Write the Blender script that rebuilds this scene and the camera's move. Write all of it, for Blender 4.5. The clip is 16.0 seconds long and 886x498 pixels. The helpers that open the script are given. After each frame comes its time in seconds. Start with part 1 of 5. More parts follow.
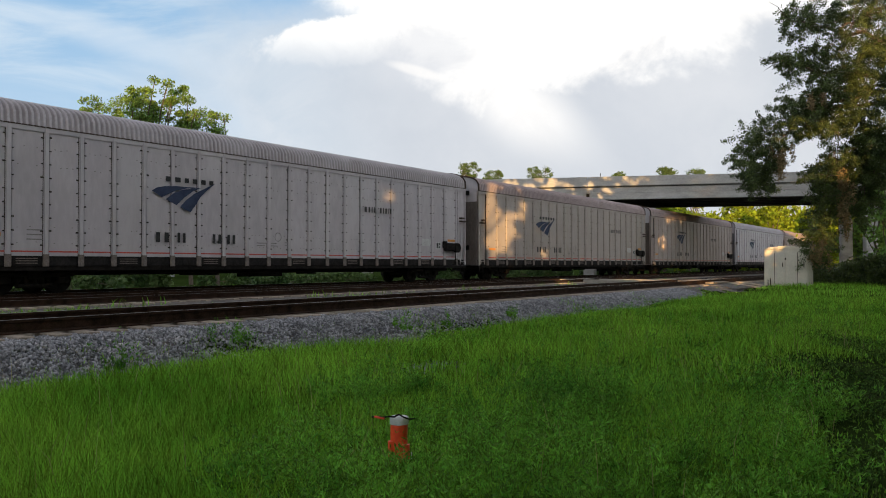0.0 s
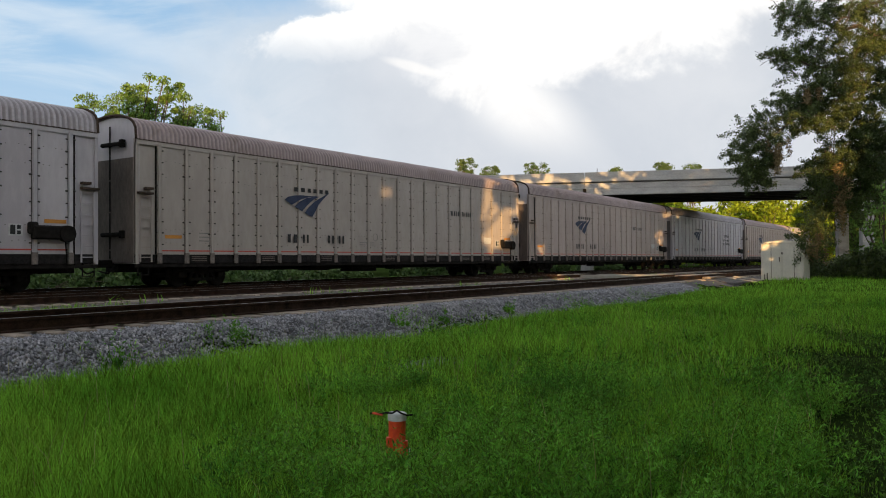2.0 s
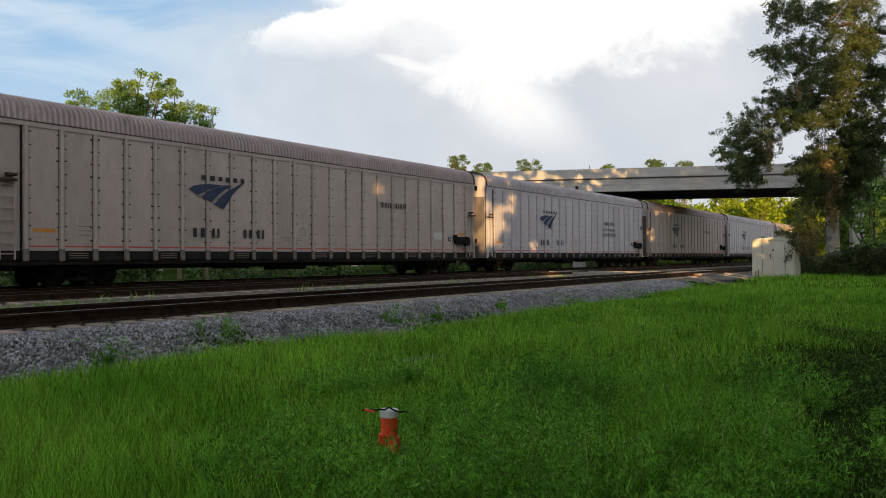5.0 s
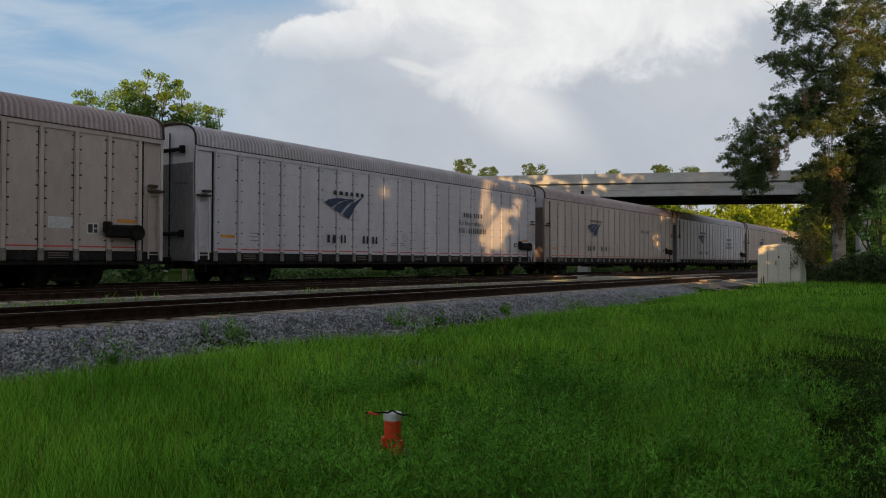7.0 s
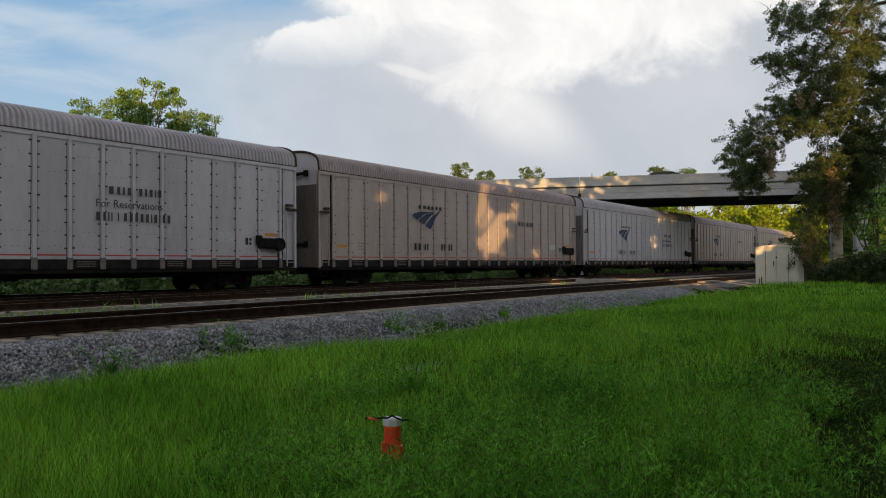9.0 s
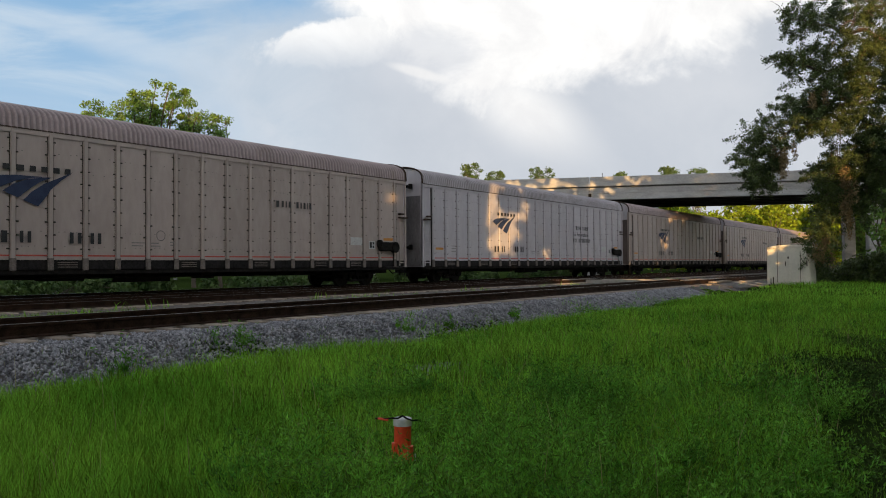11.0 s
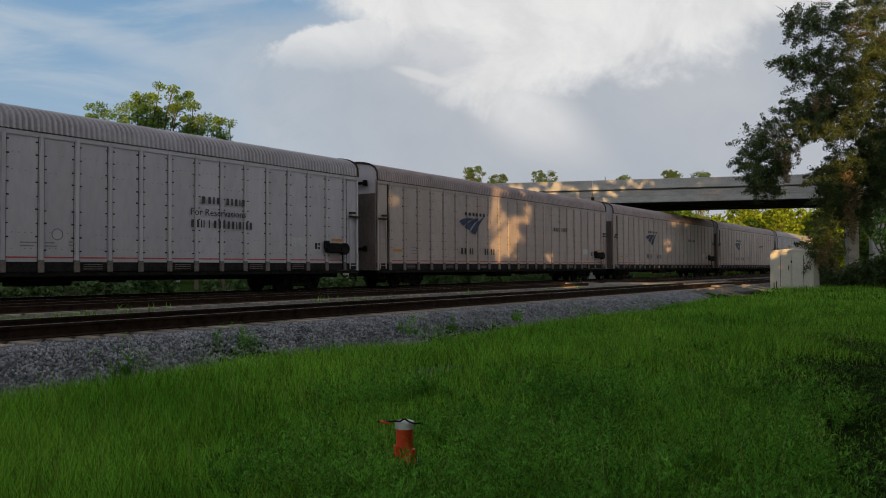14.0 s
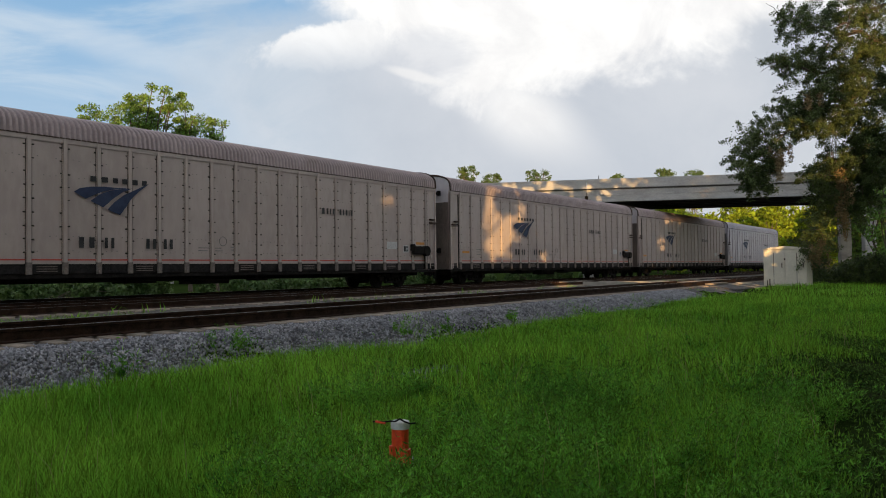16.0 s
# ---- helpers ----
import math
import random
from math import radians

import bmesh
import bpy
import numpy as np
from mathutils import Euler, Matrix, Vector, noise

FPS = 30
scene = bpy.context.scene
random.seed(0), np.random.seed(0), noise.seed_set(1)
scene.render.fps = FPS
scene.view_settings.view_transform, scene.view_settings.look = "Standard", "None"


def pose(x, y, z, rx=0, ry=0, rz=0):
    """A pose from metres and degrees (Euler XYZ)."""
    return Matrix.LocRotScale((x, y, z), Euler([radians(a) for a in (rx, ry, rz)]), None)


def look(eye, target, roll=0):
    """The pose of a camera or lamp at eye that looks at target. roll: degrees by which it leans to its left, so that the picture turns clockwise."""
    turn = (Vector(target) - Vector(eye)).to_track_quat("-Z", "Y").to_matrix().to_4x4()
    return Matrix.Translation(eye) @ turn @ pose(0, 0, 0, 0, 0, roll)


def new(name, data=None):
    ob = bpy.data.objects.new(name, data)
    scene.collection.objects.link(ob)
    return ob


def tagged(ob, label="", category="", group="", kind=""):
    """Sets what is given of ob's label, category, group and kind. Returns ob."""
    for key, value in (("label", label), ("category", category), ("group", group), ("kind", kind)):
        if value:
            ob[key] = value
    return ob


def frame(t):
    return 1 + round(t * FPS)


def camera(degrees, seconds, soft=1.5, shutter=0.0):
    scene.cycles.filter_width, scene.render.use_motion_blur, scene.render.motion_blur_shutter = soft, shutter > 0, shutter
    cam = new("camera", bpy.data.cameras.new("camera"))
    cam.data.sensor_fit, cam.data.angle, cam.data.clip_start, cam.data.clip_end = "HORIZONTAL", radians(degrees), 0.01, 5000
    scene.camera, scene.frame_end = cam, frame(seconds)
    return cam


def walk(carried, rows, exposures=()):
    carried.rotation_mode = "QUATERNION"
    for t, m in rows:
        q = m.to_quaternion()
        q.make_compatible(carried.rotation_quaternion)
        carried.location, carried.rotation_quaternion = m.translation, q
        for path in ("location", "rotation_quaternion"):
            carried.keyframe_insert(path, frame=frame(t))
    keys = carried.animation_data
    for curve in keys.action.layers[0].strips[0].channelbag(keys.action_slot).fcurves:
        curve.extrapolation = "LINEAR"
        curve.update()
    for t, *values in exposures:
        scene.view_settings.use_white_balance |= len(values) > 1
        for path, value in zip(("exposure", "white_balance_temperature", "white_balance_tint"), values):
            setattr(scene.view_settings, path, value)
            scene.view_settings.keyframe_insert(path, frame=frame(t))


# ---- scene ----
# ---------- camera ----------
cam = camera(58.5, 16.0, soft=1.0)
EYE = (0.0, 0.0, 0.87)


def aim(yaw, pitch, roll):
    """The camera's pose: yaw from the track's direction, pitch above the horizon, roll to the left."""
    a, b = radians(yaw), radians(pitch)
    way = Vector((math.cos(a) * math.cos(b), math.sin(a) * math.cos(b), math.sin(b)))
    return look(EYE, Vector(EYE) + way, roll)


SHAKE = [
    (0.0, 34.206, 1.154, -0.093), (0.5, 34.185, 1.111, -0.163), (1.0, 34.173, 0.973, -0.131), (1.5, 34.270, 0.817, -0.361),
    (2.0, 34.000, 0.873, -0.375), (2.5, 33.744, 0.854, -0.157), (3.0, 33.660, 0.816, 0.132), (3.5, 33.491, 0.751, -0.043),
    (4.0, 33.374, 0.637, -0.299), (6.5, 33.587, 0.713, -0.297), (7.0, 33.800, 0.887, 0.220), (7.5, 33.913, 1.196, -0.233),
    (8.0, 34.078, 1.174, -0.620), (8.5, 34.188, 1.131, -0.700), (9.0, 33.646, 1.205, -0.463), (11.5, 34.678, 1.267, -0.288),
    (12.0, 34.881, 1.328, 0.015), (12.5, 34.875, 1.355, 0.084), (13.0, 34.810, 1.360, 0.053), (13.5, 34.761, 1.412, -0.067),
    (14.0, 34.562, 1.462, -0.333), (14.5, 34.074, 1.392, -0.746), (15.0, 34.274, 1.433, -0.870), (15.5, 34.083, 1.335, -0.835),
    (16.0, 34.146, 1.437, -0.704)]
walk(cam, [(t, aim(y, p, r)) for t, y, p, r in SHAKE], exposures=[
    (0.0, 0.77, 6500, 10), (2.5, 0.78, 6500, 10), (4.0, 0.76, 6500, 10), (6.5, 0.74, 6420, 10), (7.0, 0.34, 6290, 10), (7.5, 0.28, 6290, 10), (8.0, 0.48, 6290, 10), (8.5, 0.79, 6400, 10), (9.0, 0.52, 6440, 10), (11.5, 0.62, 6390, 10),
    (12.5, 0.52, 6390, 10), (13.0, 0.62, 6390, 10), (13.5, 0.62, 6390, 10), (14.0, 0.19, 6330, 10), (14.5, 0.33, 6360, 10), (15.0, 0.65, 6430, 10), (15.5, 0.66, 6430, 10), (16.0, 0.6, 6400, 10)])

# ---------- sky and sun ----------
SUN_AZ, SUN_EL = 33.0, 5.0      # the light travels 33 degrees off the track's direction, low
sun_way = Vector((math.cos(radians(SUN_AZ)) * math.cos(radians(SUN_EL)), math.sin(radians(SUN_AZ)) * math.cos(radians(SUN_EL)), -math.sin(radians(SUN_EL))))
sun = new("sun", bpy.data.lights.new("sun", "SUN"))
sun.data.energy, sun.data.angle, sun.data.color = 5.0, radians(0.27), (1.0, 0.60, 0.23)
sun.matrix_world = look((-40, -20, 30), Vector((-40, -20, 30)) + sun_way)

world = bpy.data.worlds.new("sky")
scene.world = world
world.use_nodes = True
wn, wl = world.node_tree.nodes, world.node_tree.links
wn.clear()


def wire(tree, target, value):
    if isinstance(value, bpy.types.NodeSocket):
        tree.links.new(value, target)
    elif value is not None:
        target.default_value = value


def mth(tree, op, a, b=None, c=None, clamp=False):
    n = tree.nodes.new("ShaderNodeMath")
    n.operation, n.use_clamp = op, clamp
    for k, v in enumerate((a, b, c)):
        wire(tree, n.inputs[k], v)
    return n.outputs[0]


def vmath(tree, op, a, b=None):
    n = tree.nodes.new("ShaderNodeVectorMath")
    n.operation = op
    wire(tree, n.inputs[0], a)
    wire(tree, n.inputs[1], b)
    return n.outputs["Value"] if op in ("DOT_PRODUCT", "LENGTH", "DISTANCE") else n.outputs[0]


def noise_tex(tree, vec, scale, detail=4.0, rough=0.55, distort=0.0):
    n = tree.nodes.new("ShaderNodeTexNoise")
    wire(tree, n.inputs["Vector"], vec)
    n.inputs["Scale"].default_value, n.inputs["Detail"].default_value = scale, detail
    n.inputs["Roughness"].default_value, n.inputs["Distortion"].default_value = rough, distort
    return n.outputs["Fac"]


def smooth(tree, v, lo, hi, a=0.0, b=1.0):
    n = tree.nodes.new("ShaderNodeMapRange")
    n.interpolation_type = "SMOOTHSTEP"
    wire(tree, n.inputs["Value"], v)
    for key, x in zip(("From Min", "From Max", "To Min", "To Max"), (lo, hi, a, b)):
        n.inputs[key].default_value = x
    return n.outputs["Result"]


def mix(tree, fac, a, b):
    n = tree.nodes.new("ShaderNodeMix")
    n.data_type = "RGBA"
    wire(tree, n.inputs["Factor"], fac)
    wire(tree, n.inputs[6], a if isinstance(a, bpy.types.NodeSocket) else (*a, 1.0))
    wire(tree, n.inputs[7], b if isinstance(b, bpy.types.NodeSocket) else (*b, 1.0))
    return n.outputs[2]


def build_sky():
    t = world.node_tree
    coord = t.nodes.new("ShaderNodeTexCoord").outputs["Generated"]
    sky = t.nodes.new("ShaderNodeTexSky")
    sky.sky_type, sky.sun_disc = "NISHITA", False
    sky.sun_elevation, sky.sun_rotation = radians(SUN_EL + 6), radians(270 - SUN_AZ)
    sky.air_density, sky.dust_density = 1.0, 0.6
    a = radians(34.188)
    ahead, right = Vector((math.cos(a), math.sin(a), 0.0)), Vector((math.sin(a), -math.cos(a), 0.0))
    depth = mth(t, "MAXIMUM", vmath(t, "DOT_PRODUCT", coord, tuple(ahead)), 0.02)
    front = smooth(t, vmath(t, "DOT_PRODUCT", coord, tuple(ahead)), 0.45, 0.72)
    u = mth(t, "DIVIDE", vmath(t, "DOT_PRODUCT", coord, tuple(right)), depth)
    up = vmath(t, "DOT_PRODUCT", coord, (0, 0, 1))
    v = mth(t, "DIVIDE", up, depth)
    flat = t.nodes.new("ShaderNodeCombineXYZ")
    wire(t, flat.inputs[0], u), wire(t, flat.inputs[1], v)
    big = noise_tex(t, flat.outputs[0], 3.2, 6, 0.6, 0.3)
    fine = noise_tex(t, flat.outputs[0], 9.0, 6, 0.65, 0.5)
    puff = noise_tex(t, flat.outputs[0], 22.0, 6, 0.6, 0.2)
    wob = mth(t, "ADD", mth(t, "MULTIPLY", mth(t, "SUBTRACT", big, 0.5), 1.0), mth(t, "MULTIPLY", mth(t, "SUBTRACT", fine, 0.5), 0.55))

    def blob(cu, cv, ru, rv, lean=0.0, soft=0.5, rough=1.0):
        du, dv = mth(t, "SUBTRACT", u, cu), mth(t, "SUBTRACT", v, cv)
        dv = mth(t, "SUBTRACT", dv, mth(t, "MULTIPLY", du, lean))
        r = mth(t, "SQRT", mth(t, "ADD", mth(t, "POWER", mth(t, "DIVIDE", du, ru), 2.0), mth(t, "POWER", mth(t, "DIVIDE", dv, rv), 2.0)))
        r = mth(t, "ADD", r, mth(t, "MULTIPLY", wob, rough))
        return smooth(t, r, 1.0 + soft / 2, 1.0 - soft / 2)

    # the blue above, thin streaks in it, then the grey deck with its bright heart
    high = noise_tex(t, vmath(t, "MULTIPLY", coord, (2.0, 2.0, 7.0)), 1.3, 6, 0.6, 0.4)
    cover = smooth(t, high, 0.42, 0.62)
    blue = mix(t, smooth(t, up, 0.0, 0.42), (0.57, 0.71, 0.84), (0.215, 0.445, 0.72))
    deck = mix(t, smooth(t, big, 0.3, 0.7), (0.60, 0.64, 0.70), (0.71, 0.735, 0.775))
    streak = smooth(t, noise_tex(t, vmath(t, "MULTIPLY", flat.outputs[0], (1.3, 5.0, 1.0)), 2.2, 6, 0.6, 0.6), 0.44, 0.7, 0.0, 0.75)
    col = mix(t, streak, blue, (0.64, 0.75, 0.85))
    left_deck = blob(0.06, 0.15, 0.42, 0.17, -0.15, 0.6, 0.8)
    right_deck = blob(0.55, 0.2, 0.62, 0.26, 0.0, 0.5, 0.5)
    low = smooth(t, v, 0.2, 0.07)
    col = mix(t, mth(t, "MULTIPLY", low, 0.8), col, (0.60, 0.68, 0.78))
    cirrus = blob(-0.37, 0.275, 0.17, 0.02, -0.3, 1.5, 0.9)
    col = mix(t, mth(t, "MULTIPLY", cirrus, 0.55), col, (0.68, 0.77, 0.86))
    pale = mix(t, smooth(t, fine, 0.3, 0.7), (0.57, 0.66, 0.755), (0.68, 0.735, 0.80))
    veil = smooth(t, u, -0.28, 0.12)
    col = mix(t, left_deck, col, mix(t, veil, pale, deck))
    col = mix(t, right_deck, col, deck)
    edge_l = mth(t, "SUBTRACT", v, mth(t, "ADD", 0.217, mth(t, "MULTIPLY", u, -0.74)))
    edge_r = mth(t, "SUBTRACT", v, mth(t, "ADD", 0.172, mth(t, "MULTIPLY", u, 0.29)))
    heart = smooth(t, mth(t, "ADD", mth(t, "MINIMUM", edge_l, edge_r), mth(t, "ADD", mth(t, "MULTIPLY", wob, 0.13), mth(t, "MULTIPLY", mth(t, "SUBTRACT", puff, 0.5), 0.06))), -0.015, 0.04)
    spill = mth(t, "MULTIPLY", blob(0.105, 0.19, 0.07, 0.05, -0.7, 1.6, 0.9), smooth(t, v, 0.10, 0.2, 0.0, 0.9))
    arm = blob(-0.12, 0.285, 0.115, 0.034, 0.12, 0.8, 0.0)
    arm = smooth(t, mth(t, "ADD", arm, mth(t, "MULTIPLY", mth(t, "ADD", mth(t, "SUBTRACT", puff, 0.5), mth(t, "SUBTRACT", fine, 0.5)), 1.6)), 0.35, 0.8)
    arm = mth(t, "MULTIPLY", mth(t, "MULTIPLY", arm, blob(-0.12, 0.285, 0.16, 0.06, 0.12, 0.6, 0.0)), smooth(t, v, 0.24, 0.305))
    white = mth(t, "MAXIMUM", mth(t, "MAXIMUM", heart, spill), mth(t, "MULTIPLY", arm, 0.85))
    col = mix(t, white, col, mix(t, smooth(t, fine, 0.3, 0.7), (0.98, 0.965, 0.95), (1.16, 1.14, 1.10)))
    grey = blob(-0.022, 0.266, 0.06, 0.036, 0.1, 0.8, 2.2)
    col = mix(t, mth(t, "MULTIPLY", grey, 0.6), col, (0.72, 0.745, 0.79))
    curl = blob(-0.032, 0.246, 0.034, 0.0065, -0.28, 0.9, 0.35)
    col = mix(t, mth(t, "MULTIPLY", curl, 0.6), col, (1.02, 1.0, 0.97))
    dim = t.nodes.new("ShaderNodeVectorMath")
    dim.operation = "SCALE"
    wire(t, dim.inputs[0], col)
    dim.inputs["Scale"].default_value = 0.62
    # the sky all round
    scaled = t.nodes.new("ShaderNodeVectorMath")
    scaled.operation = "SCALE"
    wire(t, scaled.inputs[0], sky.outputs[0])
    scaled.inputs["Scale"].default_value = 0.115
    rest = mix(t, mth(t, "MULTIPLY", cover, 0.75), scaled.outputs[0], (1.0, 0.975, 0.955))
    total = mix(t, front, rest, dim.outputs[0])
    bg = t.nodes.new("ShaderNodeBackground")
    wire(t, bg.inputs["Color"], total)
    bg.inputs["Strength"].default_value = 1.0
    out = t.nodes.new("ShaderNodeOutputWorld")
    t.links.new(bg.outputs[0], out.inputs[0])


build_sky()


# ---------- materials ----------
def mat(name, dark, light, scale=4.0, fine=40.0, rough=0.7, metal=0.0, bump=0.3, stain=None, stain_at=(0.55, 0.75), stain_scale=1.2,
        stretch=(1, 1, 1), vary=0.0, thin=0.0, bump_dist=0.01, object_random=0.0, spec=0.4):
    m = bpy.data.materials.new(name)
    m.use_nodes = True
    t = m.node_tree
    b = t.nodes["Principled BSDF"]
    pos = t.nodes.new("ShaderNodeTexCoord").outputs["Object"]
    vec = vmath(t, "MULTIPLY", pos, stretch)
    if object_random:
        info = t.nodes.new("ShaderNodeObjectInfo").outputs["Random"]
        shift = t.nodes.new("ShaderNodeCombineXYZ")
        for k in range(3):
            wire(t, shift.inputs[k], mth(t, "MULTIPLY", info, 37.0 + 11 * k))
        vec = vmath(t, "ADD", vec, shift.outputs[0])
    g = mth(t, "ADD", mth(t, "MULTIPLY", noise_tex(t, vec, scale, 5, 0.6), 0.6), mth(t, "MULTIPLY", noise_tex(t, vec, fine, 3, 0.6), 0.4))
    col = mix(t, smooth(t, g, 0.33, 0.67), dark, light)
    if stain:
        col = mix(t, smooth(t, noise_tex(t, vec, stain_scale, 6, 0.65, 0.4), stain_at[0], stain_at[1], 0.0, 0.85), col, stain)
    if vary or object_random:
        hsv = t.nodes.new("ShaderNodeHueSaturation")
        if vary:
            r = t.nodes.new("ShaderNodeNewGeometry").outputs["Random Per Island"]
            wire(t, hsv.inputs["Value"], smooth(t, r, 0.0, 1.0, 1 - vary, 1 + vary))
            wire(t, hsv.inputs["Hue"], mth(t, "ADD", 0.5, mth(t, "MULTIPLY", mth(t, "SUBTRACT", r, 0.5), 0.05 * vary)))
        else:
            wire(t, hsv.inputs["Value"], smooth(t, info, 0.0, 1.0, 1 - object_random, 1 + object_random))
        wire(t, hsv.inputs["Color"], col)
        col = hsv.outputs[0]
    wire(t, b.inputs["Base Color"], col)
    wire(t, b.inputs["Roughness"], smooth(t, g, 0.2, 0.8, min(1, rough + 0.12), max(0.03, rough - 0.12)))
    b.inputs["Metallic"].default_value = metal
    b.inputs["Specular IOR Level"].default_value = spec
    if bump:
        n = t.nodes.new("ShaderNodeBump")
        n.inputs["Strength"].default_value, n.inputs["Distance"].default_value = bump, bump_dist
        wire(t, n.inputs["Height"], g)
        t.links.new(n.outputs[0], b.inputs["Normal"])
    if thin:
        tr = t.nodes.new("ShaderNodeBsdfTranslucent")
        wire(t, tr.inputs[0], col)
        ms = t.nodes.new("ShaderNodeMixShader")
        ms.inputs[0].default_value = thin
        t.links.new(b.outputs[0], ms.inputs[1])
        t.links.new(tr.outputs[0], ms.inputs[2])
        t.links.new(ms.outputs[0], t.nodes["Material Output"].inputs[0])
    return m


M = {}
M["grass"] = mat("grass_blades", (0.125, 0.29, 0.025), (0.285, 0.505, 0.053), 0.45, 3.0, 0.8, vary=0.62, thin=0.38, bump=0, spec=0.06)
M["weed"] = mat("weed_leaves", (0.042, 0.14, 0.013), (0.205, 0.435, 0.048), 0.8, 5.0, 0.6, vary=0.55, thin=0.25, bump=0, spec=0.12)
M["litter"] = mat("leaf_litter", (0.034, 0.072, 0.015), (0.095, 0.15, 0.032), 1.5, 9.0, 0.85, vary=0.7, thin=0.1, bump=0, spec=0.05)
M["straw"] = mat("dry_stems", (0.3, 0.27, 0.1), (0.38, 0.36, 0.15), 2, 20, 0.8, vary=0.2, thin=0.3, bump=0)
M["ground"] = mat("meadow_soil", (0.014, 0.026, 0.006), (0.034, 0.055, 0.013), 0.8, 18, 1.0, bump=0.6, bump_dist=0.03, stain=(0.05, 0.042, 0.027), stain_at=(0.55, 0.75), stain_scale=0.5, spec=0.0)
M["bed"] = mat("ballast_bed", (0.075, 0.07, 0.068), (0.17, 0.155, 0.145), 6, 26, 0.95, bump=1.0, bump_dist=0.04, stain=(0.16, 0.12, 0.09), stain_scale=0.5, spec=0.1)
M["stone"] = mat("ballast_stone", (0.155, 0.155, 0.167), (0.365, 0.355, 0.37), 3, 60, 0.9, vary=0.5, bump=0.3, spec=0.1)
M["rail"] = mat("rusty_rail", (0.017, 0.011, 0.008), (0.055, 0.031, 0.021), 5, 50, 0.75, bump=0.3, metal=0.2, spec=0.1)
M["railtop"] = mat("worn_rail_head", (0.2, 0.19, 0.18), (0.34, 0.33, 0.32), 3, 60, 0.35, metal=0.9, bump=0.05)
M["tie"] = mat("weathered_tie", (0.22, 0.175, 0.135), (0.40, 0.335, 0.275), 5, 30, 0.9, bump=0.7, stretch=(6, 1, 6), object_random=0.25, spec=0.1)
M["concrete"] = mat("old_concrete", (0.31, 0.298, 0.29), (0.46, 0.443, 0.43), 1.5, 14, 0.9, bump=0.25, stain=(0.17, 0.16, 0.15), stain_at=(0.52, 0.78), stain_scale=0.5, stretch=(0.4, 0.4, 1.0), spec=0.1)
# inner girders coloured near-black to hold the shade under the deck
M["girder"] = mat("underside_shade_girder", (0.03, 0.027, 0.024), (0.06, 0.054, 0.048), 1.5, 20, 0.85, bump=0.2, stain=(0.09, 0.07, 0.05), stain_at=(0.6, 0.8), stain_scale=0.6, spec=0.1)
M["black"] = mat("grimy_underframe", (0.006, 0.0055, 0.005), (0.02, 0.017, 0.015), 4, 40, 0.85, bump=0.3, spec=0.1)
M["steel"] = mat("rusty_steel", (0.035, 0.024, 0.018), (0.08, 0.055, 0.042), 3, 30, 0.8, bump=0.3, spec=0.1)
M["bark"] = mat("bark", (0.06, 0.05, 0.04), (0.15, 0.12, 0.09), 5, 30, 0.95, bump=1.0, bump_dist=0.03, stretch=(3, 3, 0.6), spec=0.1)
M["oak_leaf"] = mat("oak_leaves", (0.036, 0.058, 0.017), (0.105, 0.14, 0.032), 0.7, 4, 0.55, vary=0.4, thin=0.25, bump=0)
M["moss"] = mat("brown_moss", (0.17, 0.12, 0.06), (0.31, 0.225, 0.11), 2, 12, 0.9, vary=0.3, thin=0.3, bump=0)
M["leaf"] = mat("tree_leaves", (0.088, 0.175, 0.03), (0.195, 0.30, 0.055), 0.5, 3, 0.75, vary=0.5, thin=0.35, bump=0)
# leaf tone raised to carry the sunlight on the far woods
M["sunlit_leaf"] = mat("sun_brightened_leaves", (0.12, 0.185, 0.014), (0.26, 0.32, 0.024), 0.4, 3, 0.7, vary=0.5, thin=0.35, bump=0, spec=0.1)
M["pine"] = mat("pine_needles", (0.045, 0.09, 0.024), (0.10, 0.155, 0.04), 0.5, 3, 0.7, vary=0.35, thin=0.2, bump=0)
M["lead"] = mat("painted_cabinet", (0.60, 0.55, 0.46), (0.72, 0.66, 0.55), 1.2, 14, 0.5, metal=0.15, bump=0.1, stain=(0.2, 0.13, 0.08), stain_at=(0.66, 0.8), stain_scale=2.0)
M["red"] = mat("faded_orange_red_paint", (0.66, 0.05, 0.014), (0.82, 0.095, 0.022), 8, 60, 0.5, bump=0.1, stain=(0.3, 0.03, 0.02), stain_scale=6)
M["white"] = mat("chalky_white_plastic", (0.42, 0.42, 0.41), (0.6, 0.6, 0.59), 8, 60, 0.6, bump=0.1, stain=(0.4, 0.4, 0.36), stain_scale=9)
M["navy"] = mat("navy_marking", (0.012, 0.022, 0.06), (0.025, 0.04, 0.09), 3, 30, 0.6, bump=0.05)
M["ink"] = mat("black_marking", (0.012, 0.012, 0.014), (0.03, 0.03, 0.03), 3, 30, 0.7, bump=0.05)
M["thin_ink"] = mat("thin_grey_marking", (0.04, 0.038, 0.038), (0.075, 0.07, 0.07), 9, 60, 0.7, bump=0.05)
M["faint"] = mat("worn_marking", (0.17, 0.16, 0.155), (0.27, 0.25, 0.24), 9, 60, 0.7, bump=0.05)
M["stripe"] = mat("red_stripe", (0.40, 0.05, 0.035), (0.54, 0.085, 0.06), 2, 30, 0.6, bump=0.05)
M["amber"] = mat("orange_sticker", (0.5, 0.2, 0.03), (0.6, 0.27, 0.05), 5, 30, 0.6, bump=0.05)
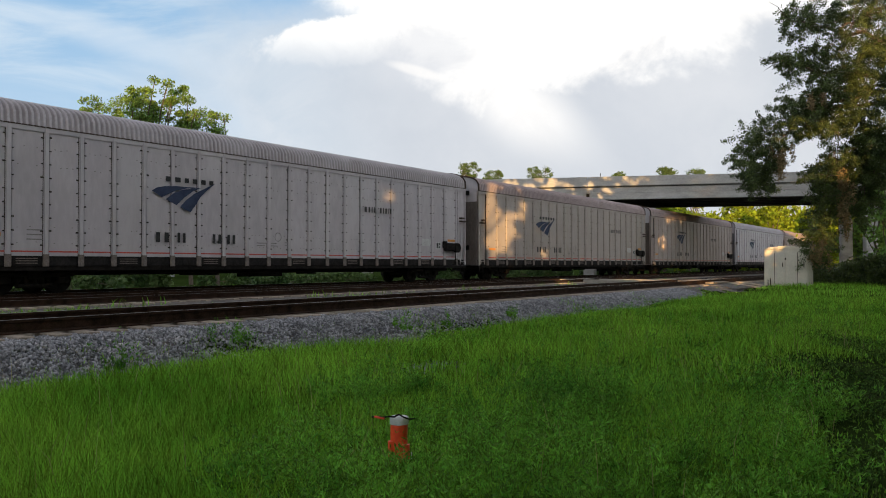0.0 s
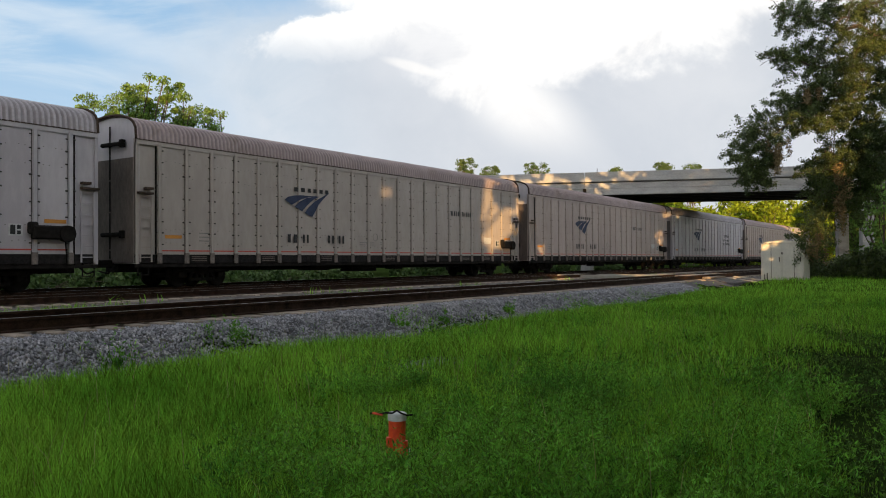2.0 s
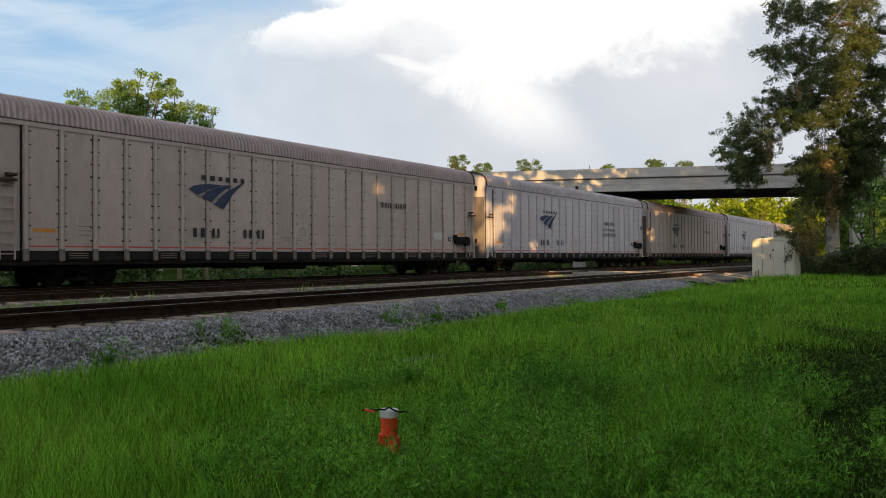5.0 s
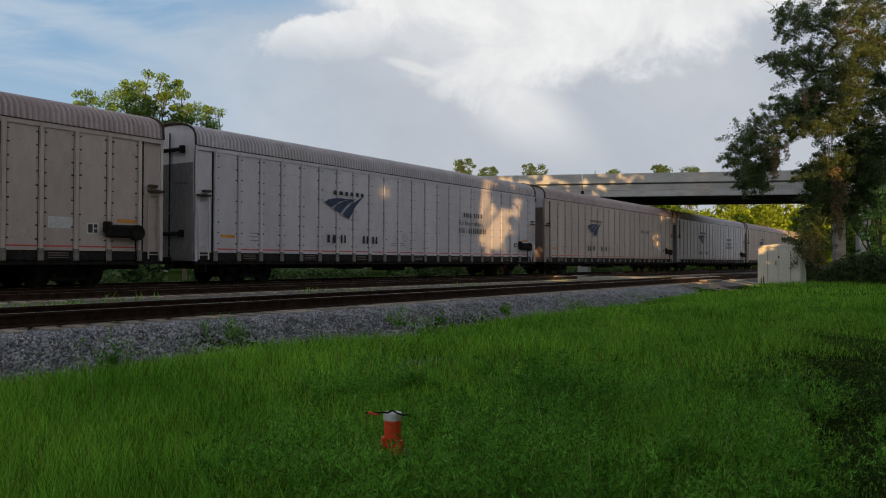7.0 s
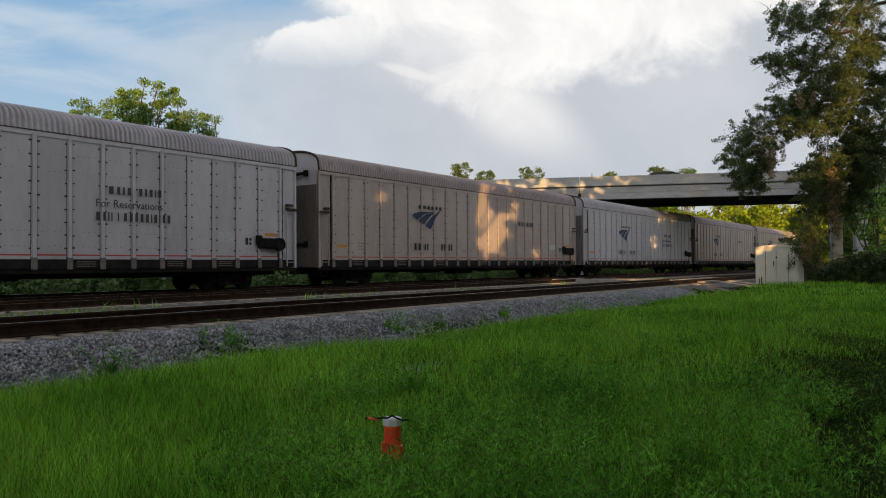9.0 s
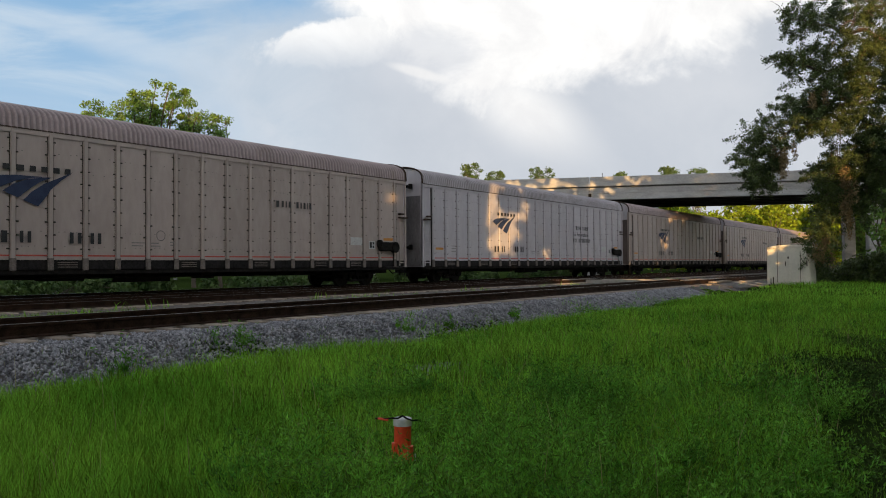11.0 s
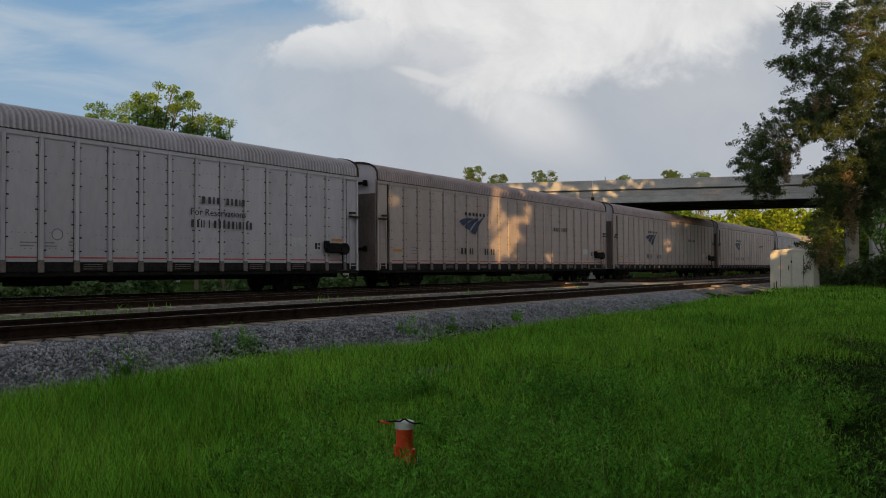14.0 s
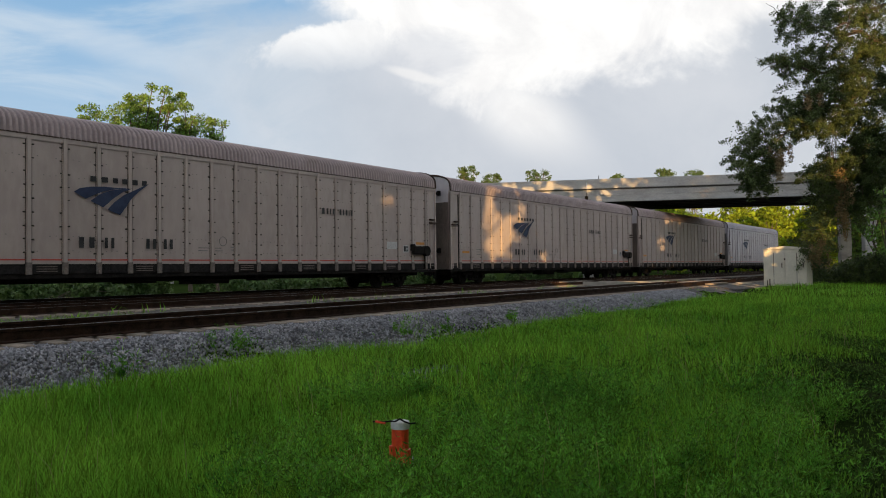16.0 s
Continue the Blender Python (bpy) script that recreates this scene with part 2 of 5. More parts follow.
for key, lo, hi, darker in (("roof_tan", (0.29, 0.225, 0.22), (0.40, 0.32, 0.31), (0.2, 0.15, 0.125)), ("roof_grey", (0.33, 0.30, 0.31), (0.45, 0.415, 0.43), (0.25, 0.22, 0.22))):
    M[key] = mat("galvanised_" + key, lo, hi, 0.5, 9, 0.5, metal=0.25, bump=0.1, stain=darker, stain_at=(0.5, 0.72), stain_scale=0.5, stretch=(1, 2.0, 1))
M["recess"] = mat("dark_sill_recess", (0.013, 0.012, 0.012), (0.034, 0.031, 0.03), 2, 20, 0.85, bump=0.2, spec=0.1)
M["foot"] = mat("grimy_post_foot", (0.12, 0.10, 0.088), (0.25, 0.215, 0.195), 6, 30, 0.8, bump=0.2, spec=0.1)
M["bolt"] = mat("dull_bolt_head", (0.04, 0.034, 0.03), (0.10, 0.085, 0.075), 6, 40, 0.8, bump=0.1, spec=0.1)
M["gravel"] = mat("pale_gravel", (0.24, 0.22, 0.19), (0.38, 0.35, 0.31), 3, 50, 0.95, bump=0.6, spec=0.1)
M["glass"] = mat("dark_glass", (0.01, 0.012, 0.014), (0.02, 0.022, 0.025), 3, 30, 0.1, bump=0)
M["carpaint"] = mat("dark_car_paint", (0.03, 0.035, 0.045), (0.04, 0.045, 0.055), 3, 60, 0.25, bump=0, metal=0.3)
# low, high and dirt-stain tone of each car side
SIDES = {"grey": ((0.42, 0.385, 0.405), (0.52, 0.485, 0.505), (0.385, 0.35, 0.355)), "tan": ((0.385, 0.315, 0.285), (0.46, 0.385, 0.35), (0.33, 0.255, 0.22)),
         "white": ((0.45, 0.415, 0.44), (0.54, 0.505, 0.53), (0.42, 0.385, 0.395)), "olive": ((0.36, 0.312, 0.28), (0.43, 0.38, 0.345), (0.325, 0.265, 0.23))}
for key, (lo, hi, darker) in SIDES.items():
    M["side_" + key] = mat("car_side_" + key, lo, hi, 0.5, 5, 0.55, metal=0.1, bump=0.04, stain=darker, stain_at=(0.52, 0.95), stain_scale=0.7, stretch=(1, 1, 0.35), object_random=0.05)
    # end colour multiplied down to hold the shade of the gap between cars
    M["end_" + key] = mat("car_end_" + key, tuple(x * 0.27 for x in darker), tuple(x * 0.48 for x in darker), 1.0, 14, 0.75, bump=0.15, stain=(0.05, 0.038, 0.03), stain_scale=0.8, stretch=(1, 1, 0.4))


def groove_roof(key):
    """Deepens the roof's colour in the grooves between its ribs, unevenly along it."""
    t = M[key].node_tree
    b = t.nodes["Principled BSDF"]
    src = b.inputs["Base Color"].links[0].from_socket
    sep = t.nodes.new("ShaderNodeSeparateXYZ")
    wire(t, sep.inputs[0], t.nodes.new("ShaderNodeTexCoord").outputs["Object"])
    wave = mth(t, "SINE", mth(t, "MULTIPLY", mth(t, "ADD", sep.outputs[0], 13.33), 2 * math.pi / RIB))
    darker = mth(t, "MULTIPLY", smooth(t, wave, -0.5, 0.9, 0.6, 0.0), smooth(t, noise_tex(t, sep.inputs[0].links[0].from_socket, 1.1, 4), 0.3, 0.7, 0.5, 1.0))
    wire(t, b.inputs["Base Color"], mix(t, darker, src, (0.085, 0.06, 0.055)))


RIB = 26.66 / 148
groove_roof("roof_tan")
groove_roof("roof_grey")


# ---------- mesh helpers ----------
def bm_box(bm, x0, x1, y0, y1, z0, z1, bevel=0.0):
    vs = [bm.verts.new(p) for p in ((x0, y0, z0), (x1, y0, z0), (x1, y1, z0), (x0, y1, z0), (x0, y0, z1), (x1, y0, z1), (x1, y1, z1), (x0, y1, z1))]
    fs = [bm.faces.new([vs[i] for i in f]) for f in ((3, 2, 1, 0), (4, 5, 6, 7), (0, 1, 5, 4), (1, 2, 6, 5), (2, 3, 7, 6), (3, 0, 4, 7))]
    if bevel:
        bmesh.ops.bevel(bm, geom=list({e for f in fs for e in f.edges}), offset=bevel, segments=1, affect="EDGES", profile=0.5)
    return vs


def bm_cyl(bm, a, b, r0, r1, n=10, caps=True):
    a, b = Vector(a), Vector(b)
    q = (b - a).to_track_quat("Z", "Y")
    rings = []
    for p, r in ((a, r0), (b, r1)):
        rings.append([bm.verts.new(p + q @ Vector((r * math.cos(2 * math.pi * k / n), r * math.sin(2 * math.pi * k / n), 0))) for k in range(n)])
    for k in range(n):
        bm.faces.new((rings[0][k], rings[0][(k + 1) % n], rings[1][(k + 1) % n], rings[1][k]))
    if caps:
        bm.faces.new(rings[0][::-1])
        bm.faces.new(rings[1])


def bm_poly(bm, pts, y0, y1):
    """A flat outline in x and z, given a thickness along y (y0 is the outer side)."""
    a = [bm.verts.new((x, y0, z)) for x, z in pts]
    b = [bm.verts.new((x, y1, z)) for x, z in pts]
    bm.faces.new(a), bm.faces.new(b[::-1])
    for k in range(len(pts)):
        j = (k + 1) % len(pts)
        bm.faces.new((a[j], a[k], b[k], b[j]))


def mesh_of(name, bm, material, smooth_faces=False):
    bmesh.ops.recalc_face_normals(bm, faces=bm.faces)
    me = bpy.data.meshes.new(name)
    bm.to_mesh(me)
    bm.free()
    me.materials.append(material)
    if smooth_faces:
        me.polygons.foreach_set("use_smooth", [True] * len(me.polygons))
    return me


def part(name, bm, material, parent, label="", at=None, smooth_faces=False):
    me = bm if isinstance(bm, bpy.types.Mesh) else mesh_of(name, bm, material, smooth_faces)
    ob = new(name, me)
    ob.parent = parent
    if at is not None:
        ob.matrix_basis = at
    return tagged(ob, label)


def thing(name, label, category, group="", kind="", at=None):
    ob = new(name)
    ob.empty_display_size = 0.2
    if at is not None:
        ob.matrix_basis = at
    return tagged(ob, label, category, group, kind)


def boxes(*specs, bevel=0.0):
    bm = bmesh.new()
    for s in specs:
        bm_box(bm, *s, bevel=bevel)
    return bm


def fast_mesh(name, verts, faces, material, per):
    """A mesh from numpy arrays; all faces have the same number of corners."""
    me = bpy.data.meshes.new(name)
    verts, faces = np.asarray(verts, np.float32), np.asarray(faces, np.int32)
    me.vertices.add(len(verts))
    me.vertices.foreach_set("co", verts.ravel())
    me.loops.add(faces.size)
    me.loops.foreach_set("vertex_index", faces.ravel())
    me.polygons.add(len(faces))
    me.polygons.foreach_set("loop_start", np.arange(len(faces), dtype=np.int32) * per)
    me.update(calc_edges=True)
    me.materials.append(material)
    return me


def sm(x, a, b):
    k = np.clip((x - a) / (b - a), 0, 1)
    return k * k * (3 - 2 * k)


def ground_z(x, y):
    """The lie of the land: meadow, the shoulder of the near track, the strip between the tracks, the land beyond."""
    x, y = np.asarray(x, float), np.asarray(y, float)
    near = -0.66 + 0.26 * sm(x, 18, 48)
    near = near + 0.05 * np.sin(x * 0.5 + 1) * np.sin(y * 0.6) + 0.03 * np.sin(x * 1.3 + y * 0.9)
    bed = -0.20
    z = near + (bed - near) * sm(y, 9.6, 11.0)
    mid = -0.32
    z = np.where(y > 13.6, bed + (mid - bed) * sm(y, 14.2, 15.6), z)
    z = np.where(y > 17, mid + (-0.22 - mid) * sm(y, 17.8, 19.2), z)
    z = np.where(y > 26, -0.22 - 0.25 * sm(y, 26.5, 30), z)
    return z


# ---------- ground ----------
def build_ground():
    xs = np.unique(np.concatenate([np.linspace(-2500, -60, 14), np.arange(-60, 0, 4.0), np.arange(0, 70, 0.8), np.arange(70, 160, 6.0), np.linspace(160, 3000, 16)]))
    ys = np.unique(np.concatenate([np.linspace(-2500, -20, 12), np.arange(-20, 6, 1.0), np.arange(6, 32, 0.35), np.arange(32, 80, 5.0), np.linspace(80, 3000, 14)]))
    gx, gy = np.meshgrid(xs, ys, indexing="ij")
    v = np.stack([gx, gy, ground_z(gx, gy)], -1).reshape(-1, 3)
    n = len(ys)
    i, j = np.meshgrid(np.arange(len(xs) - 1), np.arange(n - 1), indexing="ij")
    a = (i * n + j).ravel()
    f = np.stack([a, a + n, a + n + 1, a + 1], -1)
    me = fast_mesh("ground", v, f, M["ground"], 4)
    me.materials.append(M["bed"])
    cy = v[f].mean(1)[:, 1]
    wob = 0.35 * np.sin(v[f].mean(1)[:, 0] * 0.9) + 0.2 * np.sin(v[f].mean(1)[:, 0] * 2.3)
    cx = v[f].mean(1)[:, 0]
    idx = (((cy > 10.0 + wob) & (cy < 27.2 + wob) & (cx > 7 + 2 * np.sin(cy * 1.7)) & (cx < 110)) | ((cy > 10.0 + wob) & (cy < 15.2 + wob)) | ((cy > 21.4 + wob) & (cy < 27.2 + wob))).astype(np.int32)
    me.polygons.foreach_set("material_index", idx)
    me.polygons.foreach_set("use_smooth", [True] * len(me.polygons))
    tagged(new("ground", me), "green meadow ground with grey ballast beds under the tracks", "ground", kind="structure")


build_ground()

# ---------- tracks ----------
RAIL = [(-0.07, -0.171), (0.07, -0.171), (0.07, -0.158), (0.012, -0.14), (0.012, -0.045), (0.037, -0.035), (0.037, -0.006), (0.03, 0.0),
        (-0.03, 0.0), (-0.037, -0.006), (-0.037, -0.035), (-0.012, -0.045), (-0.012, -0.14), (-0.07, -0.158)]


def rail_mesh(x0, x1, tall):
    bm = bmesh.new()
    a = [bm.verts.new((x0, y, z * tall)) for y, z in RAIL]
    b = [bm.verts.new((x1, y, z * tall)) for y, z in RAIL]
    n = len(RAIL)
    for k in range(n):
        f = bm.faces.new((a[k], a[(k + 1) % n], b[(k + 1) % n], b[k]))
        f.material_index = 1 if k == 7 else 0
    bm.faces.new(a), bm.faces.new(b[::-1])
    me = mesh_of("rail", bm, M["rail"])
    me.materials.append(M["railtop"])
    return me


def track(label, y_near, level, tall, raised, x0, x1, ties):
    ob = thing("railway_track", label, "railway track", kind="structure", at=pose(0, y_near, level))
    me = rail_mesh(x0, x1, tall)
    part("rail", me, None, ob)
    part("rail", me, None, ob, at=pose(0, 1.51, raised))
    lean = math.degrees(math.atan2(raised, 1.51))
    bm = bmesh.new()
    bm_box(bm, -0.115, 0.115, -1.3, 1.3, -0.18, 0.0, bevel=0.015)
    tie = mesh_of("tie", bm, M["tie"])
    rng = random.Random(5)
    first, count = ties
    for k in range(count):
        part("tie", tie, None, ob, at=pose(first + 0.5 * k + rng.uniform(-0.03, 0.03), 0.755 + rng.uniform(-0.05, 0.05), -0.175 * tall + raised / 2, lean, 0, rng.uniform(-1.2, 1.2)))
    return ob


track("rusty main line track on weathered wooden ties", 11.75, 0.075, 1.22, 0.01, -80.0, 420.0, (-8.0, 190))
track("rusty middle track with worn rail heads", 20.0, 0.0, 1.0, 0.01, -80.0, 420.0, (-4.0, 170))
track("rusty track in grey ballast carrying the train", 24.1, 0.0, 1.0, 0.05, -80.0, 420.0, (-4.0, 170))


# ---------- the train ----------
PITCH, BODY, FRONT = 28.09, 26.7, 36.52          # coupled length, body length, first car's rear corner at the start
SIDE_Y, EAVE, SILL, SKIRT, HALF = 23.35, 5.05, 1.16, 0.84, 1.5
TRAIN_Y = SIDE_Y + HALF
RUN = [(0.0, 0.00), (0.5, 5.48), (1.0, 10.90), (1.5, 16.32), (2.0, 21.70), (2.5, 27.07), (3.0, 32.44), (3.5, 37.88), (4.0, 43.37),
       (6.5, 69.98), (7.0, 75.33), (7.5, 80.77), (8.0, 86.17), (8.5, 91.48), (9.0, 96.76), (11.5, 123.28), (12.0, 128.61), (12.5, 133.93),
       (13.0, 139.29), (13.5, 144.61), (14.0, 149.83), (14.5, 155.14), (15.0, 160.46), (15.5, 165.85), (16.0, 171.29)]
cars, wheelsets = [], []
E1, E0 = BODY / 2, -BODY / 2       # rear (far) end and front end of a car, along x
BAYS = 22
POST0 = -12.43
STEP = 1.13
CREST, ARCH = 0.88, 0.56


def roof_mesh(key):
    n, k = 148, 14
    v, f = [], []
    prof = [(-HALF - 0.03, EAVE - 0.03)] + [(-HALF * math.cos(math.pi * j / k) * 1.01, EAVE + CREST * math.sin(math.pi * j / k) ** ARCH) for j in range(k + 1)] + [(HALF + 0.03, EAVE - 0.03)]
    m = len(prof)
    for i in range(4 * n + 1):
        x = E0 + 0.02 + (BODY - 0.04) * i / (4 * n)
        wave = math.sin(math.pi / 2 * i)
        out = 1.0 + 0.016 * wave
        for y, z in prof:
            v.append((x, y * out, EAVE + (z - EAVE) * out + 0.02 * wave))
    for i in range(4 * n):
        for j in range(m - 1):
            a = i * m + j
            f.append((a, a + 1, a + m + 1, a + m))
    return fast_mesh("roof", v, f, M[key], 4)


def post_mesh(key):
    """A hat-section post with a grimy foot over the sill."""
    bm = boxes((-0.06, 0.06, -0.05, 0.0, SILL + 0.03, EAVE - 0.05), (-0.085, 0.085, -0.014, 0.0, SILL + 0.03, EAVE - 0.05))
    n = len(bm.faces)
    bm_box(bm, -0.095, 0.095, -0.052, 0.0, SKIRT, SILL + 0.06, bevel=0.012)
    bm_box(bm, -0.05, 0.05, -0.075, -0.05, SKIRT + 0.02, SILL - 0.04)
    bm.faces.ensure_lookup_table()
    for f in bm.faces[n:]:
        f.material_index = 1
    me = mesh_of("post", bm, M["side_" + key])
    me.materials.append(M["foot"])
    return me


def dash(bm, x, z, w, h, deep):
    vs = [bm.verts.new((x + a * w, -HALF - b, z + c * h)) for a, b, c in ((-1, 0.008, -1), (1, 0.008, -1), (1, 0.008, 1), (-1, 0.008, 1), (-0.4, deep, 0), (0.4, deep, 0))]
    for f in ((0, 1, 5, 4), (2, 3, 4, 5), (3, 0, 4), (1, 2, 5)):
        bm.faces.new([vs[i] for i in f])


def bolt_mesh():
    """Pairs of bolt clips at each post; some are missing or sit askew."""
    bm, r = bmesh.new(), random.Random(41)
    for j in range(BAYS + 1):
        for k in range(9):
            for dx in (-0.125, 0.125):
                if r.random() < 0.95:
                    g = r.uniform(0.75, 1.2)
                    dash(bm, POST0 + j * STEP + dx, 1.5 + 0.405 * k + r.uniform(-0.02, 0.02), 0.045 * g, 0.021 * g, 0.05)
    return mesh_of("bolts", bm, M["bolt"])


def rivet_mesh():
    """Faint rivets in level rows across the panels."""
    bm, r = bmesh.new(), random.Random(43)
    for j in range(BAYS):
        for z in (1.56, 2.02, 3.86, 4.4):
            for k in range(4):
                if r.random() < 0.6:
                    dash(bm, POST0 + (j + 0.24 + 0.17 * k) * STEP, z + r.uniform(-0.02, 0.02), 0.022, 0.012, 0.016)
    return mesh_of("rivets", bm, M["faint"])


def bars(bm, x, z, widths, h, gap, y=-0.014):
    """A row of plain bars for lettering that is not spelled out."""
    for w in widths:
        if w > 0:
            bm_box(bm, x, x + w, y, y + 0.006, z, z + h)
            x += w + gap
        else:
            x += -w
    return x


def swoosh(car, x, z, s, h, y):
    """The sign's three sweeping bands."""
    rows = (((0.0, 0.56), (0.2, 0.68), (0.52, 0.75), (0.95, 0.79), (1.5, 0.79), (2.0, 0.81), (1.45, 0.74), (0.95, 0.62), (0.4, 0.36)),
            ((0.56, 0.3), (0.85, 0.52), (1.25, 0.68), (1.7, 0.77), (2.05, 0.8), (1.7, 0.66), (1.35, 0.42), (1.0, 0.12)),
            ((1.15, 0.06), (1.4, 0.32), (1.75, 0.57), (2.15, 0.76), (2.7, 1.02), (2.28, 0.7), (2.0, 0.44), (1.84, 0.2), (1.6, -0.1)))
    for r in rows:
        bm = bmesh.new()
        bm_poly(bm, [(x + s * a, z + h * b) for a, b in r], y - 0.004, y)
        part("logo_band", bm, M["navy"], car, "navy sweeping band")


def text_mesh(body, size, material):
    cu = bpy.data.curves.new("lettering", "FONT")
    cu.body, cu.size, cu.extrude, cu.resolution_u = body, size, 0.003, 2
    ob = bpy.data.objects.new("lettering", cu)
    scene.collection.objects.link(ob)
    me = bpy.data.meshes.new_from_object(ob.evaluated_get(bpy.context.evaluated_depsgraph_get()))
    bpy.data.objects.remove(ob)
    me.materials.clear()
    me.materials.append(material)
    return me


SHARED = {}


def marks(car, name, material, x, z, widths, h, gap, y, inset=0.18):
    """One plain bar a letter; negative widths are spaces."""
    for w in widths:
        if w > 0:
            part(name, boxes((x + inset * w, x + (1 - inset) * w, y, y + 0.006, z, z + h)), material, car)
            x += w + gap
        else:
            x -= w


def truck_at(car, x):
    """A two-axle truck: side frames with springs, a bolster, two wheelsets that turn."""
    tr = part("truck", SHARED["truck"], None, car, "black two-axle truck caked in grime", at=pose(x, 0, 0))
    for dx in (-0.89, 0.89):
        wheelsets.append((part("wheelset", SHARED["wheelset"], None, tr, "grimy black steel wheelset", at=pose(dx, 0, 0.42)), dx))


def truck_meshes():
    bm = bmesh.new()
    for s in (-1, 1):
        y = s * 1.0
        lo, hi = sorted((y - 0.09, y + 0.09))
        bm_box(bm, -1.25, 1.25, lo, hi, 0.52, 0.66, bevel=0.03)
        bm_box(bm, -0.55, 0.55, lo, hi, 0.2, 0.32, bevel=0.03)
        for dx in (-0.89, 0.89):
            bm_box(bm, dx - 0.17, dx + 0.17, lo - 0.03, hi + 0.03, 0.32, 0.56, bevel=0.04)
        for dx in (-0.55, 0.55):
            bm_cyl(bm, (dx * 1.05, y, 0.26), (dx * 0.7, y, 0.56), 0.07, 0.07, 6)
        for dx in (-0.24, 0, 0.24):
            bm_cyl(bm, (dx, y, 0.3), (dx, y, 0.54), 0.09, 0.09, 8)
    bm_box(bm, -0.22, 0.22, -1.15, 1.15, 0.45, 0.78, bevel=0.02)
    SHARED["truck"] = mesh_of("truck", bm, M["black"])
    bm = bmesh.new()
    bm_cyl(bm, (0, -1.05, 0), (0, 1.05, 0), 0.08, 0.08, 8)
    for s in (-1, 1):
        bm_cyl(bm, (0, s * 0.69, 0), (0, s * 0.82, 0), 0.42, 0.41, 22)
        bm_cyl(bm, (0, s * 0.66, 0), (0, s * 0.69, 0), 0.45, 0.45, 22)
        for k in range(4):
            a = math.pi / 2 * k
            bm_cyl(bm, (0.2 * math.cos(a), s * 0.815, 0.2 * math.sin(a)), (0.2 * math.cos(a), s * 0.83, 0.2 * math.sin(a)), 0.05, 0.05, 6)
    SHARED["wheelset"] = mesh_of("wheelset", bm, M["black"])


